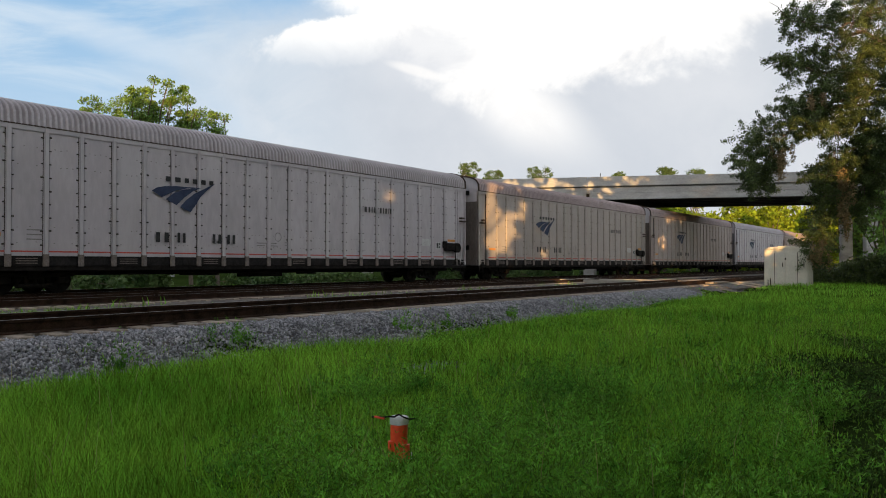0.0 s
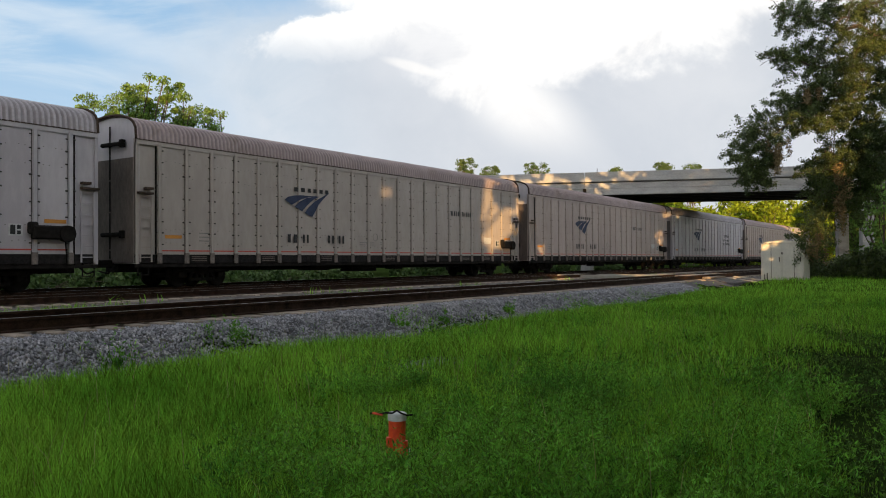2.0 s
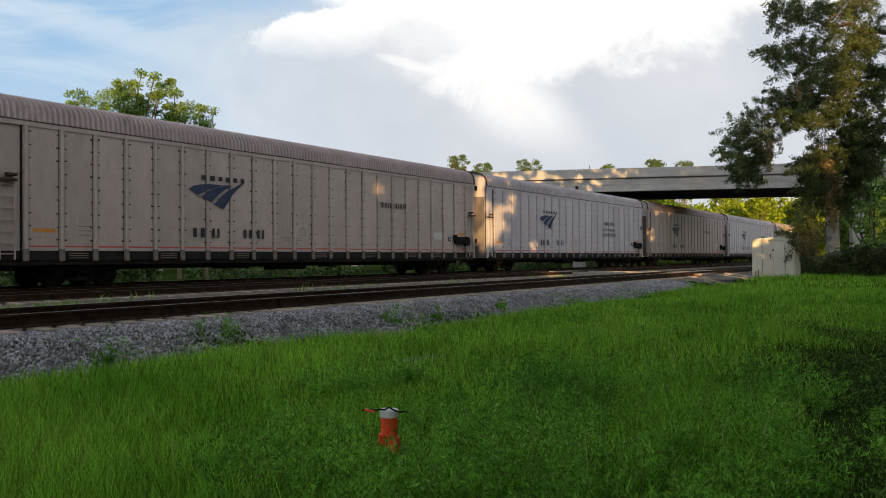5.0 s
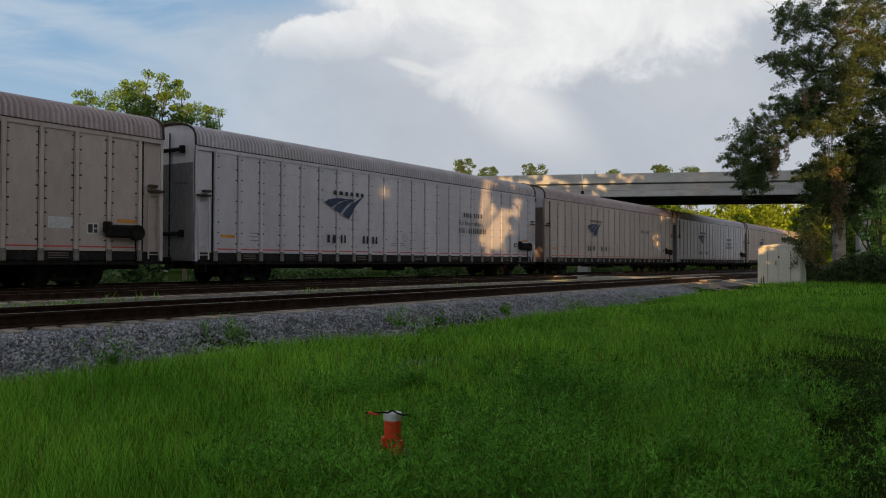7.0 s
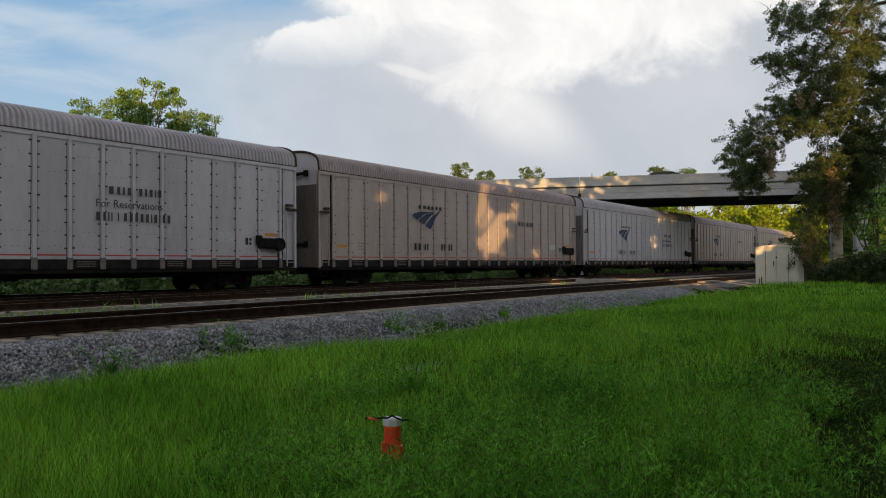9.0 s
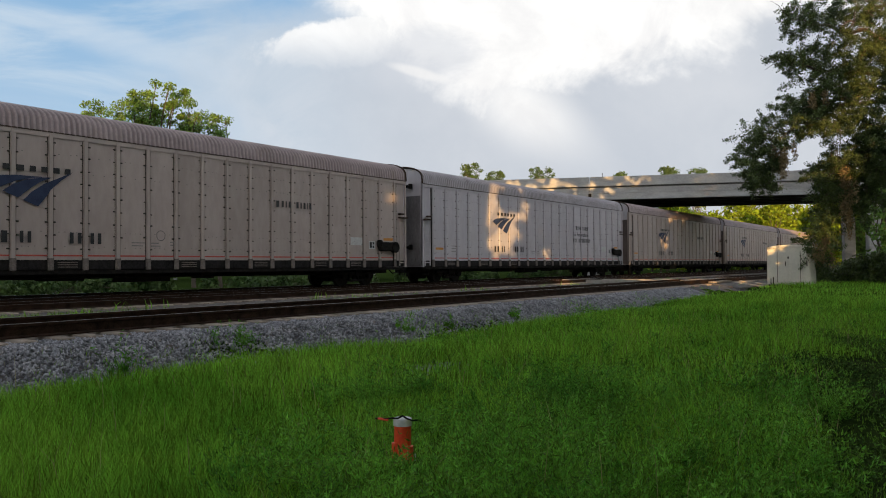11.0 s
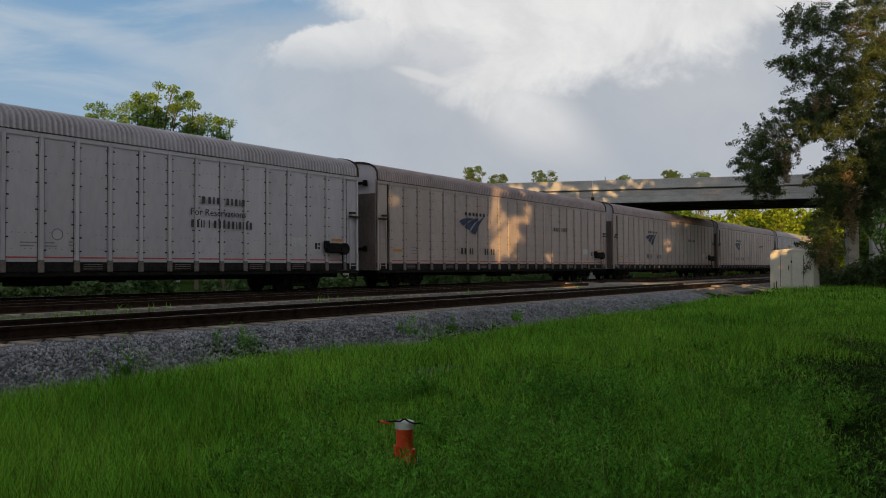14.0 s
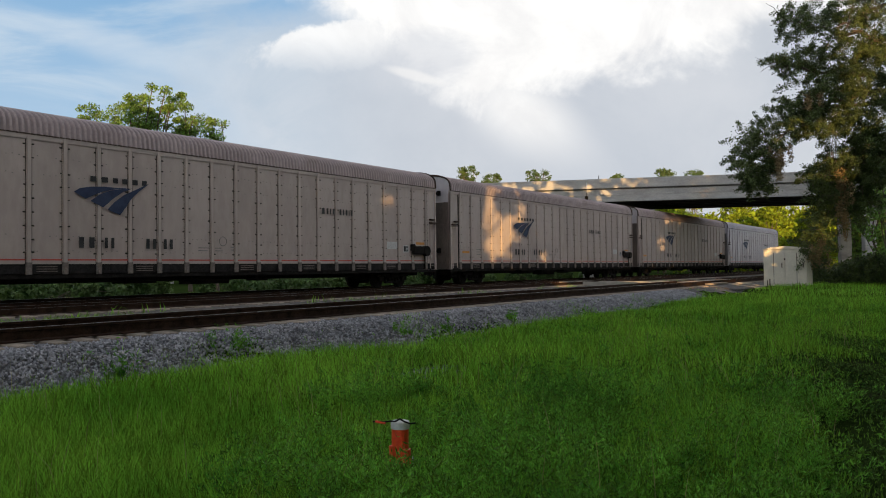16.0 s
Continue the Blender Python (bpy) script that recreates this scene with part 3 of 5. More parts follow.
def car_prototype(key, label, lines, words_at):
    """One enclosed car-carrying rail car; x along the train, the seen side at negative y."""
    car = thing("autorack_car", label, "rail car", group="cars of the train")
    side, end = M["side_" + key], M["end_" + key]
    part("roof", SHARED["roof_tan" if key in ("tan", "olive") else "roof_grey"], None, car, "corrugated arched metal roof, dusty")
    part("eave_rail", boxes((E0, E1, -HALF - 0.035, -HALF + 0.05, EAVE - 0.16, EAVE - 0.02)), side, car)
    part("eave_rail", boxes((E0, E1, HALF - 0.05, HALF + 0.035, EAVE - 0.16, EAVE - 0.02)), side, car)
    # dark strip drawing the shadow line under the roof edge
    part("eave_shadow_gap", boxes((E0 + 0.03, E1 - 0.03, -HALF - 0.045, -HALF + 0.02, EAVE - 0.025, EAVE + 0.012)), M["steel"], car)
    # panels and posts of the seen side
    panel = mesh_of("panel", boxes((-STEP / 2 + 0.104, STEP / 2 - 0.104, -0.006, 0.03, SILL, EAVE - 0.16), bevel=0.004), side)
    post = post_mesh(key)
    for k in range(BAYS):
        part("panel", panel, None, car, at=pose(POST0 + (k + 0.5) * STEP, -HALF, 0))
    for k in range(BAYS + 1):
        part("post", post, None, car, at=pose(POST0 + k * STEP, -HALF - 0.006, 0))
    tagged(part("bolts", SHARED["bolts"], None, car, "rows of dark rusty bolt heads"), kind="stuff")
    tagged(part("rivets", SHARED["rivets"], None, car, "faint rows of rivets"), kind="stuff")
    tagged(part("vent_slats", SHARED["vents"], None, car, "pale slats in some sill recesses"), kind="stuff")
    part("side_backing", boxes((E0 + 0.9, E1 - 0.9, -HALF + 0.032, -HALF + 0.06, SILL, EAVE - 0.16)), M["steel"], car)
    part("far_side_wall", boxes((E0 + 0.9, E1 - 0.9, HALF - 0.04, HALF, SKIRT, EAVE - 0.16)), side, car)
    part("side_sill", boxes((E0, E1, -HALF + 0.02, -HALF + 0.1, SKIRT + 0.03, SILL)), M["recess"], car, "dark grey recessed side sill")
    part("stripe", boxes(*[(POST0 + k * STEP + 0.09, POST0 + (k + 1) * STEP - 0.09, -HALF - 0.0095, -HALF - 0.005, 1.27, 1.315) for k in range(BAYS)]), M["stripe"], car, "thin faded red stripe")
    part("skirt_rail", boxes((E0, E1, -HALF - 0.03, -HALF + 0.08, SKIRT - 0.12, SKIRT)), M["black"], car)
    part("underframe", boxes((E0 + 0.1, E1 - 0.1, -0.35, 0.35, 0.55, 0.95), (E0 + 0.1, E1 - 0.1, -HALF + 0.1, HALF - 0.1, 0.86, 1.1), (-1.6, 0.2, -0.9, -0.2, 0.42, 0.72),
                             (1.4, 2.0, -1.1, -0.5, 0.5, 0.8), (-4.2, -3.0, -0.8, 0.0, 0.5, 0.8)), M["black"], car, "black underframe with brake gear")
    bm = bmesh.new()
    bm_cyl(bm, (-7.5, -1.1, 0.62), (7.5, -1.1, 0.55), 0.022, 0.022, 6)
    bm_cyl(bm, (-7.5, -1.1, 0.62), (-7.5, -1.1, 0.9), 0.02, 0.02, 6)
    bm_cyl(bm, (0, -1.1, 0.58), (0, -1.1, 0.9), 0.02, 0.02, 6)
    part("brake_rod", bm, M["black"], car)
    # the two ends
    for e, s in ((E0, -1), (E1, 1)):
        lo, hi = sorted((e, e - s * 1.3))
        part("corner_panel", boxes((lo, hi, -HALF + 0.03, -HALF + 0.09, SKIRT + 0.06, EAVE - 0.16)), side, car)
        part("corner_post", boxes(sorted_box(e, e - s * 0.1, -HALF - 0.03, -HALF + 0.12, SKIRT, EAVE + 0.02)), side, car)
        part("door_gap", boxes(sorted_box(e - s * 0.77, e - s * 0.81, -HALF - 0.01, -HALF + 0.035, SKIRT, EAVE - 0.03)), M["black"], car, "dark gap beside the end panel")
        bm = bmesh.new()
        a, b = sorted((e - s * 0.14, e - s * 0.58))
        for x in (a, b):
            bm_box(bm, x - 0.02, x + 0.02, -HALF - 0.07, -HALF - 0.03, 0.9, 3.15)
        for k in range(7):
            bm_box(bm, a, b, -HALF - 0.065, -HALF - 0.035, 1.05 + 0.34 * k, 1.08 + 0.34 * k)
        part("ladder", bm, side, car, "corner ladder")
        part("bracket", boxes(sorted_box(e - s * 0.02, e - s * 0.6, -HALF - 0.16, -HALF, 3.2, 3.27), sorted_box(e - s * 0.3, e - s * 0.6, -HALF - 0.16, -HALF, 3.36, 3.44)), M["steel"], car, "dark steel bracket")
        # end wall with an arched top, two door leaves with hinges
        arch = [(-HALF + 0.02, SKIRT), (HALF - 0.02, SKIRT), (HALF - 0.02, EAVE)] + [(HALF * 0.98 * math.cos(math.pi * j / 14), EAVE + (CREST - 0.03) * math.sin(math.pi * j / 14) ** ARCH) for j in range(1, 14)] + [(-HALF + 0.02, EAVE)]
        bm = bmesh.new()
        bm_poly(bm, arch, -0.03, 0.03)
        part("end_wall", bm, M["side_white"], car, "arched car end, pale at the top", at=pose(e - s * 0.12, 0, 0, 0, 0, 90))
        for y0, y1 in ((-1.47, -0.02), (0.02, 1.47)):
            part("end_door", boxes(sorted_box(e - s * 0.07, e - s * 0.03, y0, y1, SKIRT + 0.02, 4.45), bevel=0.01), end, car, "brown grimy end door, darkened with the gap's shade")
        part("door_seam", boxes(sorted_box(e - s * 0.035, e - s * 0.02, -0.035, 0.035, 1.0, 5.6)), M["black"], car, "dark seam between the end doors")
        for z in (1.85, 4.95):
            bm = bmesh.new()
            bm_cyl(bm, (e + s * 0.04, -0.75, z), (e + s * 0.04, 0.35, z), 0.075, 0.075, 10)
            bm_box(bm, *sorted_box(e + s * 0.1, e - s * 0.06, -0.85, -0.7, z - 0.13, z + 0.13))
            part("latch", bm, M["black"], car, "black end door latch bar")
        for z in (1.3, 2.6, 3.7):
            part("door_rib", boxes(sorted_box(e - s * 0.035, e - s * 0.015, -1.36, 1.36, z, z + 0.05)), end, car)
        bm = bmesh.new()
        last = None
        for j in range(0, 15):
            p = (e + s * 0.005, HALF * 1.02 * -math.cos(math.pi * j / 14), EAVE + (CREST + 0.035) * max(0, math.sin(math.pi * j / 14)) ** ARCH)
            if last:
                bm_cyl(bm, last, p, 0.045, 0.045, 6)
            last = p
        part("end_hoop", bm, M["steel"], car, "dark rubber-edged roof hoop")
        bm = bmesh.new()
        lo, hi = sorted((e - s * 0.3, e + s * 0.62))
        bm_box(bm, lo, hi, -0.13, 0.13, 0.72, 0.98, bevel=0.03)
        bm_cyl(bm, (e, -0.35, 0.8), (e + s * 0.3, -0.42, 0.52), 0.03, 0.03, 6)
        bm_cyl(bm, (e + s * 0.3, -0.42, 0.52), (e + s * 0.62, -0.35, 0.6), 0.03, 0.03, 6)
        part("coupler", bm, M["black"], car, "black coupler with brake hose")
        bm = bmesh.new()
        a, b = sorted((e - s * 0.1, e - s * 0.5))
        for x in (a, b):
            bm_box(bm, x - 0.015, x + 0.015, -HALF + 0.0, -HALF + 0.04, 0.45, 0.86)
        bm_box(bm, a, b, -HALF - 0.03, -HALF + 0.05, 0.45, 0.48)
        part("step", bm, M["black"], car)
        truck_at(car, e - s * 3.1)
    # markings: the sign's bands, bars for its words, stickers
    y = -HALF - 0.059
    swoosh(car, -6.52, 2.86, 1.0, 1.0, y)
    marks(car, "logo_letter_bar", M["ink"], -6.03, 3.79, (0.34, 0.38, 0.3, 0.32, 0.34, 0.3), 0.17, 0.04, y, 0.2)
    marks(car, "number_bar", M["ink"], -6.41, 1.67, (0.3, 0.34, -0.2, 0.2, 0.2, -1.07, 0.23, 0.23, -0.17, 0.22, 0.22), 0.34, 0.03, y, 0.24)
    bm = bmesh.new()
    for dx, dz, w in ((0.0, 0, 0.5), (0.0, -0.1, 0.42), (0.75, 0, 0.3), (0.75, -0.1, 0.36), (1.5, 0.04, 0.34), (1.5, -0.06, 0.3), (-9.0, 0.2, 0.7), (-9.0, 0.06, 0.6), (-9.0, -0.08, 0.66)):
        bars(bm, -1.75 + dx, 1.72 + dz, (w,), 0.035, 0.05, -HALF - 0.0105)
    tagged(part("small_print", bm, M["faint"], car), kind="stuff")
    marks(car, "service_name_bar", M["thin_ink"], words_at, 3.3, (0.24, 0.17, 0.1, 0.18, -0.2, 0.18, 0.11, 0.17, 0.06, 0.17), 0.25, 0.06, y)
    if lines:
        tagged(part("lettering", SHARED["reservations"], None, car, "black lettering", at=pose(words_at - 0.45, y, 2.86, 90)), kind="stuff")
        marks(car, "service_name_bar", M["thin_ink"], words_at - 0.45, 2.42, (0.2, 0.15, 0.06, 0.06, -0.12, 0.07, -0.1, 0.16, 0.16, 0.16, 0.16, 0.16, 0.07, 0.16, 0.07, 0.16, 0.16), 0.28, 0.05, y)
    part("sticker", boxes((E0 + 1.15, E0 + 1.85, -HALF - 0.011, -HALF - 0.005, 1.72, 1.84)), M["amber"], car, "orange sticker")
    part("sticker", boxes((E1 - 1.75, E1 - 1.05, -HALF - 0.011, -HALF - 0.005, 2.1, 2.22)), M["amber"], car, "orange sticker")
    part("label_plate", boxes((E1 - 2.82, E1 - 2.4, -HALF - 0.011, -HALF - 0.005, 1.7, 2.05)), M["white"], car, "black and white label")
    part("label_print", boxes((E1 - 2.77, E1 - 2.62, -HALF - 0.014, -HALF - 0.01, 1.74, 2.01), (E1 - 2.57, E1 - 2.46, -HALF - 0.014, -HALF - 0.01, 1.74, 1.85), (E1 - 2.57, E1 - 2.46, -HALF - 0.014, -HALF - 0.01, 1.9, 2.01)), M["ink"], car)
    part("label_plate", boxes((E1 - 4.1, E1 - 3.3, -HALF - 0.011, -HALF - 0.005, 1.85, 2.2)), M["white"], car, "blank pale label")
    bm = boxes((E1 - 2.2, E1 - 1.0, -HALF - 0.26, -HALF - 0.02, 1.6, 2.02), (E1 - 2.3, E1 - 2.0, -HALF - 0.2, -HALF - 0.02, 1.75, 2.12), bevel=0.05)
    bm_cyl(bm, (E1 - 1.15, -HALF - 0.3, 1.78), (E1 - 1.15, -HALF - 0.1, 1.78), 0.26, 0.26, 14)
    bm_cyl(bm, (E1 - 1.15, -HALF - 0.1, 1.78), (E1 - 1.05, -HALF - 0.05, 0.9), 0.025, 0.025, 6)
    part("hand_brake_box", bm, M["black"], car, "black hand brake housing")
    bm = bmesh.new()
    last = None
    for j in range(17):
        q = Vector((-0.62 + 0.17 * math.cos(math.pi * j / 8), -HALF - 0.012, 2.0 + 0.17 * math.sin(math.pi * j / 8)))
        if last:
            bm_cyl(bm, last, q, 0.012, 0.012, 4, caps=False)
        last = q
    part("round_stencil", bm, M["faint"], car, "worn round stencil")
    return car


def sorted_box(xa, xb, *rest):
    return (min(xa, xb), max(xa, xb), *rest)


def build_train():
    SHARED["roof_tan"], SHARED["roof_grey"], SHARED["bolts"], SHARED["rivets"] = roof_mesh("roof_tan"), roof_mesh("roof_grey"), bolt_mesh(), rivet_mesh()
    SHARED["vents"] = mesh_of("vents", boxes(*[(POST0 + j * STEP + 0.25, POST0 + j * STEP + 0.9, -HALF + 0.005, -HALF + 0.02, 0.93 + 0.07 * k, 0.955 + 0.07 * k) for j in (1, 4, 7, 11, 14, 17, 19) for k in range(3)]), M["foot"])
    SHARED["reservations"] = text_mesh("For Reservations", 0.37, M["thin_ink"])
    truck_meshes()
    looks = {-1: ("grey", False), 0: ("grey", False), 1: ("olive", False), 2: ("tan", False), 3: ("white", True), 4: ("tan", False), 5: ("white", True), 6: ("tan", False), 7: ("tan", False), 8: ("tan", False), 9: ("grey", False)}
    words = {"grey": "light grey enclosed car carrier with navy bands, riding the far track", "tan": "tan dust-stained enclosed car carrier with navy bands, on the far track",
             "olive": "dull greyish-tan enclosed car carrier with navy bands, on the far track", "white": "whitish enclosed car carrier with navy bands, on the far track"}
    for k in range(-1, 10):
        key, lines = looks[k]
        car = car_prototype(key, words[key], lines, 5.73 if k == 1 else 4.68)
        car.matrix_basis = pose(FRONT + PITCH * k - BODY / 2, TRAIN_Y, 0.0)
        cars.append((car, FRONT + PITCH * k - BODY / 2))


build_train()


# ---------- overpass ----------
BRIDGE_AT, BRIDGE_TURN = (64.1, 36.8), math.degrees(math.atan2(-0.928, 0.372))


def build_overpass():
    """A concrete overpass; in its own space x runs along it and y away from the viewer's side."""
    ob = thing("overpass", "weathered grey concrete road overpass on square piers", "bridge", at=pose(BRIDGE_AT[0], BRIDGE_AT[1], 0, 0, 0, BRIDGE_TURN))
    joints = [7.8 + 24.2 * k for k in range(-6, 6)]
    for a, b in zip(joints, joints[1:]):
        part("parapet", boxes((a + 0.015, b - 0.015, 0.0, 0.3, 8.0, 8.87), bevel=0.02), M["concrete"], ob, "stained concrete parapet")
        part("deck", boxes((a + 0.015, b - 0.015, 0.3, 11.7, 7.97, 8.05), (a + 0.015, b - 0.015, 1.1, 11.0, 7.9, 7.97)), M["concrete"], ob)
        for k in range(6):
            y = 0.75 + 2.05 * k
            bm = boxes((a + 0.03, b - 0.03, y, y + 0.55, 6.75, 7.72), (a + 0.03, b - 0.03, y + 0.3, y + 0.41, 7.6, 7.96), bevel=0.02)
            part("girder", bm, M["girder"], ob, "weathered girder, coloured with the shade under the deck")
        bm = boxes((a + 0.02, b - 0.02, 0.2, 0.46, 6.78, 7.9), (a + 0.02, b - 0.02, 0.13, 0.2, 6.78, 6.98), (a + 0.02, b - 0.02, 0.16, 0.2, 7.36, 7.42), bevel=0.015)
        part("fascia_girder", bm, M["concrete"], ob, "pale concrete fascia beam under the parapet")
        part("parapet", boxes((a + 0.015, b - 0.015, 11.7, 12.0, 7.7, 8.87), bevel=0.02), M["concrete"], ob)
    for x in joints[1:-1]:
        part("pier_cap", boxes((x - 0.6, x + 0.6, 1.6, 10.9, 5.75, 6.75), bevel=0.05), M["concrete"], ob, "concrete pier cap")
        for y in (2.3, 9.9):
            part("pier", boxes((x - 0.5, x + 0.5, y - 0.5, y + 0.5, -0.8, 5.75), bevel=0.06), M["concrete"], ob, "square concrete pier")
        part("bracket", boxes((x - 0.14, x + 0.14, 0.0, 0.2, 6.85, 7.35), (x - 0.3, x - 0.14, 0.0, 0.2, 6.85, 7.07)), M["black"], ob, "dark steel bracket at the joint")
    part("sign_post", boxes((8.9, 8.96, 0.1, 0.16, 8.87, 9.2)), M["steel"], ob)
    return ob


build_overpass()


# ---------- signal cabinet ----------
def build_cabinet():
    z0 = float(ground_z(46.5, 8.8))
    ob = thing("signal_cabinet", "pale grey steel railway signal house with streaks of rust", "equipment cabinet", at=pose(46.0, 8.77, z0, 0, 0, 0))
    h, wx, wy = 2.1, 1.7, 1.1
    part("plinth", boxes((0.05, wx - 0.05, -wy + 0.05, wy - 0.05, -0.3, 0.11)), M["steel"], ob)
    part("body", boxes((0, wx, -wy, wy, 0.1, h), bevel=0.02), M["lead"], ob)
    bm = bmesh.new()
    bm_poly(bm, [(-wy - 0.06, h), (wy + 0.06, h), (wy * 0.75, h + 0.1), (0, h + 0.17), (-wy * 0.75, h + 0.1)], -wx / 2 - 0.06, wx / 2 + 0.06)
    part("roof", bm, M["lead"], ob, at=pose(wx / 2, 0, 0, 0, 0, 90))
    for y0, y1 in ((0.02, 1.05), (-1.05, -0.02)):
        door = part("door", boxes((-0.035, -0.002, y0, y1, 0.2, h - 0.2), bevel=0.012), M["lead"], ob, "steel door with a narrow seam")
        part("handle", boxes((-0.08, -0.035, y0 + 0.1, y0 + 0.14, 1.1, 1.35)), M["steel"], door)
        part("vent", boxes(*[(-0.045, -0.03, y0 + 0.25, y0 + 0.7, 0.35 + 0.07 * k, 0.38 + 0.07 * k) for k in range(5)]), M["lead"], door)
    part("door_seal", boxes((-0.05, -0.02, 0.0, 0.05, 0.18, h - 0.15), bevel=0.008), M["lead"], ob, "raised strip over the door seam")
    for y in (-0.62, 0.55):
        part("panel_seam", boxes((-0.045, -0.03, y, y + 0.025, 0.22, h - 0.2)), M["steel"], ob, "thin dark panel seam")
    part("hasp", boxes((-0.07, -0.03, -0.03, 0.03, 1.5, 1.62)), M["steel"], ob)
    part("conduit", boxes((-0.06, -0.01, 0.75, 0.8, -0.2, 0.5), (-0.06, -0.01, 0.88, 0.92, -0.2, 0.42)), M["steel"], ob)


build_cabinet()


# ---------- marker post ----------
def build_marker():
    x, y = 4.43, 3.39
    z0 = float(ground_z(x, y))
    ob = thing("marker_post", "orange-red pipe marker with white cap, standing in grass", "marker post", at=pose(x, y, z0, 0.5, 0.5, -56))
    bm = bmesh.new()
    bm_cyl(bm, (0, 0, -0.1), (0, 0, 0.41), 0.06, 0.06, 28)
    part("tube", bm, M["red"], ob, "faded red tube", smooth_faces=False)
    bm = bmesh.new()
    bm_cyl(bm, (0, 0, 0.405), (0, 0, 0.45), 0.066, 0.066, 28)
    bm_cyl(bm, (0, 0, 0.45), (0, 0, 0.456), 0.066, 0.06, 28)
    part("cap", bm, M["white"], ob, "chalky white cap")
    bm = bmesh.new()
    pts = [(-0.19, 0.01, 0.45), (-0.11, -0.03, 0.455), (-0.07, -0.045, 0.463), (-0.03, -0.05, 0.462), (0.0, -0.02, 0.474), (0.03, -0.05, 0.462), (0.07, -0.04, 0.445), (0.11, -0.03, 0.447)]
    for a, b in zip(pts, pts[1:]):
        bm_cyl(bm, a, b, 0.006, 0.006, 6)
    part("wire", bm, M["black"], ob, "bent wire")
    bm = bmesh.new()
    bm_cyl(bm, (-0.17, 0.0, 0.452), (-0.1, -0.035, 0.447), 0.009, 0.009, 8)
    part("wire_sleeve", bm, M["red"], ob)
    bm = bmesh.new()
    bm_cyl(bm, (0.048, -0.04, 0.27), (0.052, -0.044, -0.05), 0.03, 0.03, 12)
    bm_cyl(bm, (-0.05, -0.028, 0.29), (-0.047, -0.03, 0.16), 0.026, 0.026, 12)
    part("side_tube", bm, M["red"], ob)
    part("reflector", boxes((0.088, 0.095, -0.075, -0.055, 0.02, 0.22)), M["white"], ob)


build_marker()


# ---------- plants ----------
def rand_dirs(rng, n):
    v = rng.normal(size=(n, 3))
    return v / np.linalg.norm(v, axis=1, keepdims=True)


def leaf_quads(rng, pts, size, flat=0.0, long=1.7, along=None):
    """Pointed four-cornered leaves at the points, turned at random; flat > 0 lays them more level."""
    n = len(pts)
    a = rand_dirs(rng, n)
    if along is not None:
        a = a * 0.75 + along
        a /= np.linalg.norm(a, axis=1, keepdims=True)
    nrm = rand_dirs(rng, n)
    nrm[:, 2] += flat
    b = np.cross(a, nrm)
    b /= np.linalg.norm(b, axis=1, keepdims=True) + 1e-9
    s = size * rng.uniform(0.6, 1.35, (n, 1))
    v = np.stack([pts - a * s * long / 2, pts + b * s / 2 - a * s * 0.1, pts + a * s * long / 2, pts - b * s / 2 - a * s * 0.1], 1).reshape(-1, 3)
    return v, np.arange(4 * n).reshape(n, 4)


def limb(bm, p, q, r0, r1, sides=7, bends=3, rng=None, wander=0.1):
    p, q = Vector(p), Vector(q)
    pts = [p.lerp(q, k / bends) for k in range(bends + 1)]
    ln = (q - p).length
    for k in range(1, bends):
        pts[k] += Vector((rng.uniform(-1, 1), rng.uniform(-1, 1), rng.uniform(-0.5, 1))) * wander * ln
    for k in range(bends):
        bm_cyl(bm, pts[k], pts[k + 1], r0 + (r1 - r0) * k / bends, r0 + (r1 - r0) * (k + 1) / bends, sides, caps=False)
    return pts


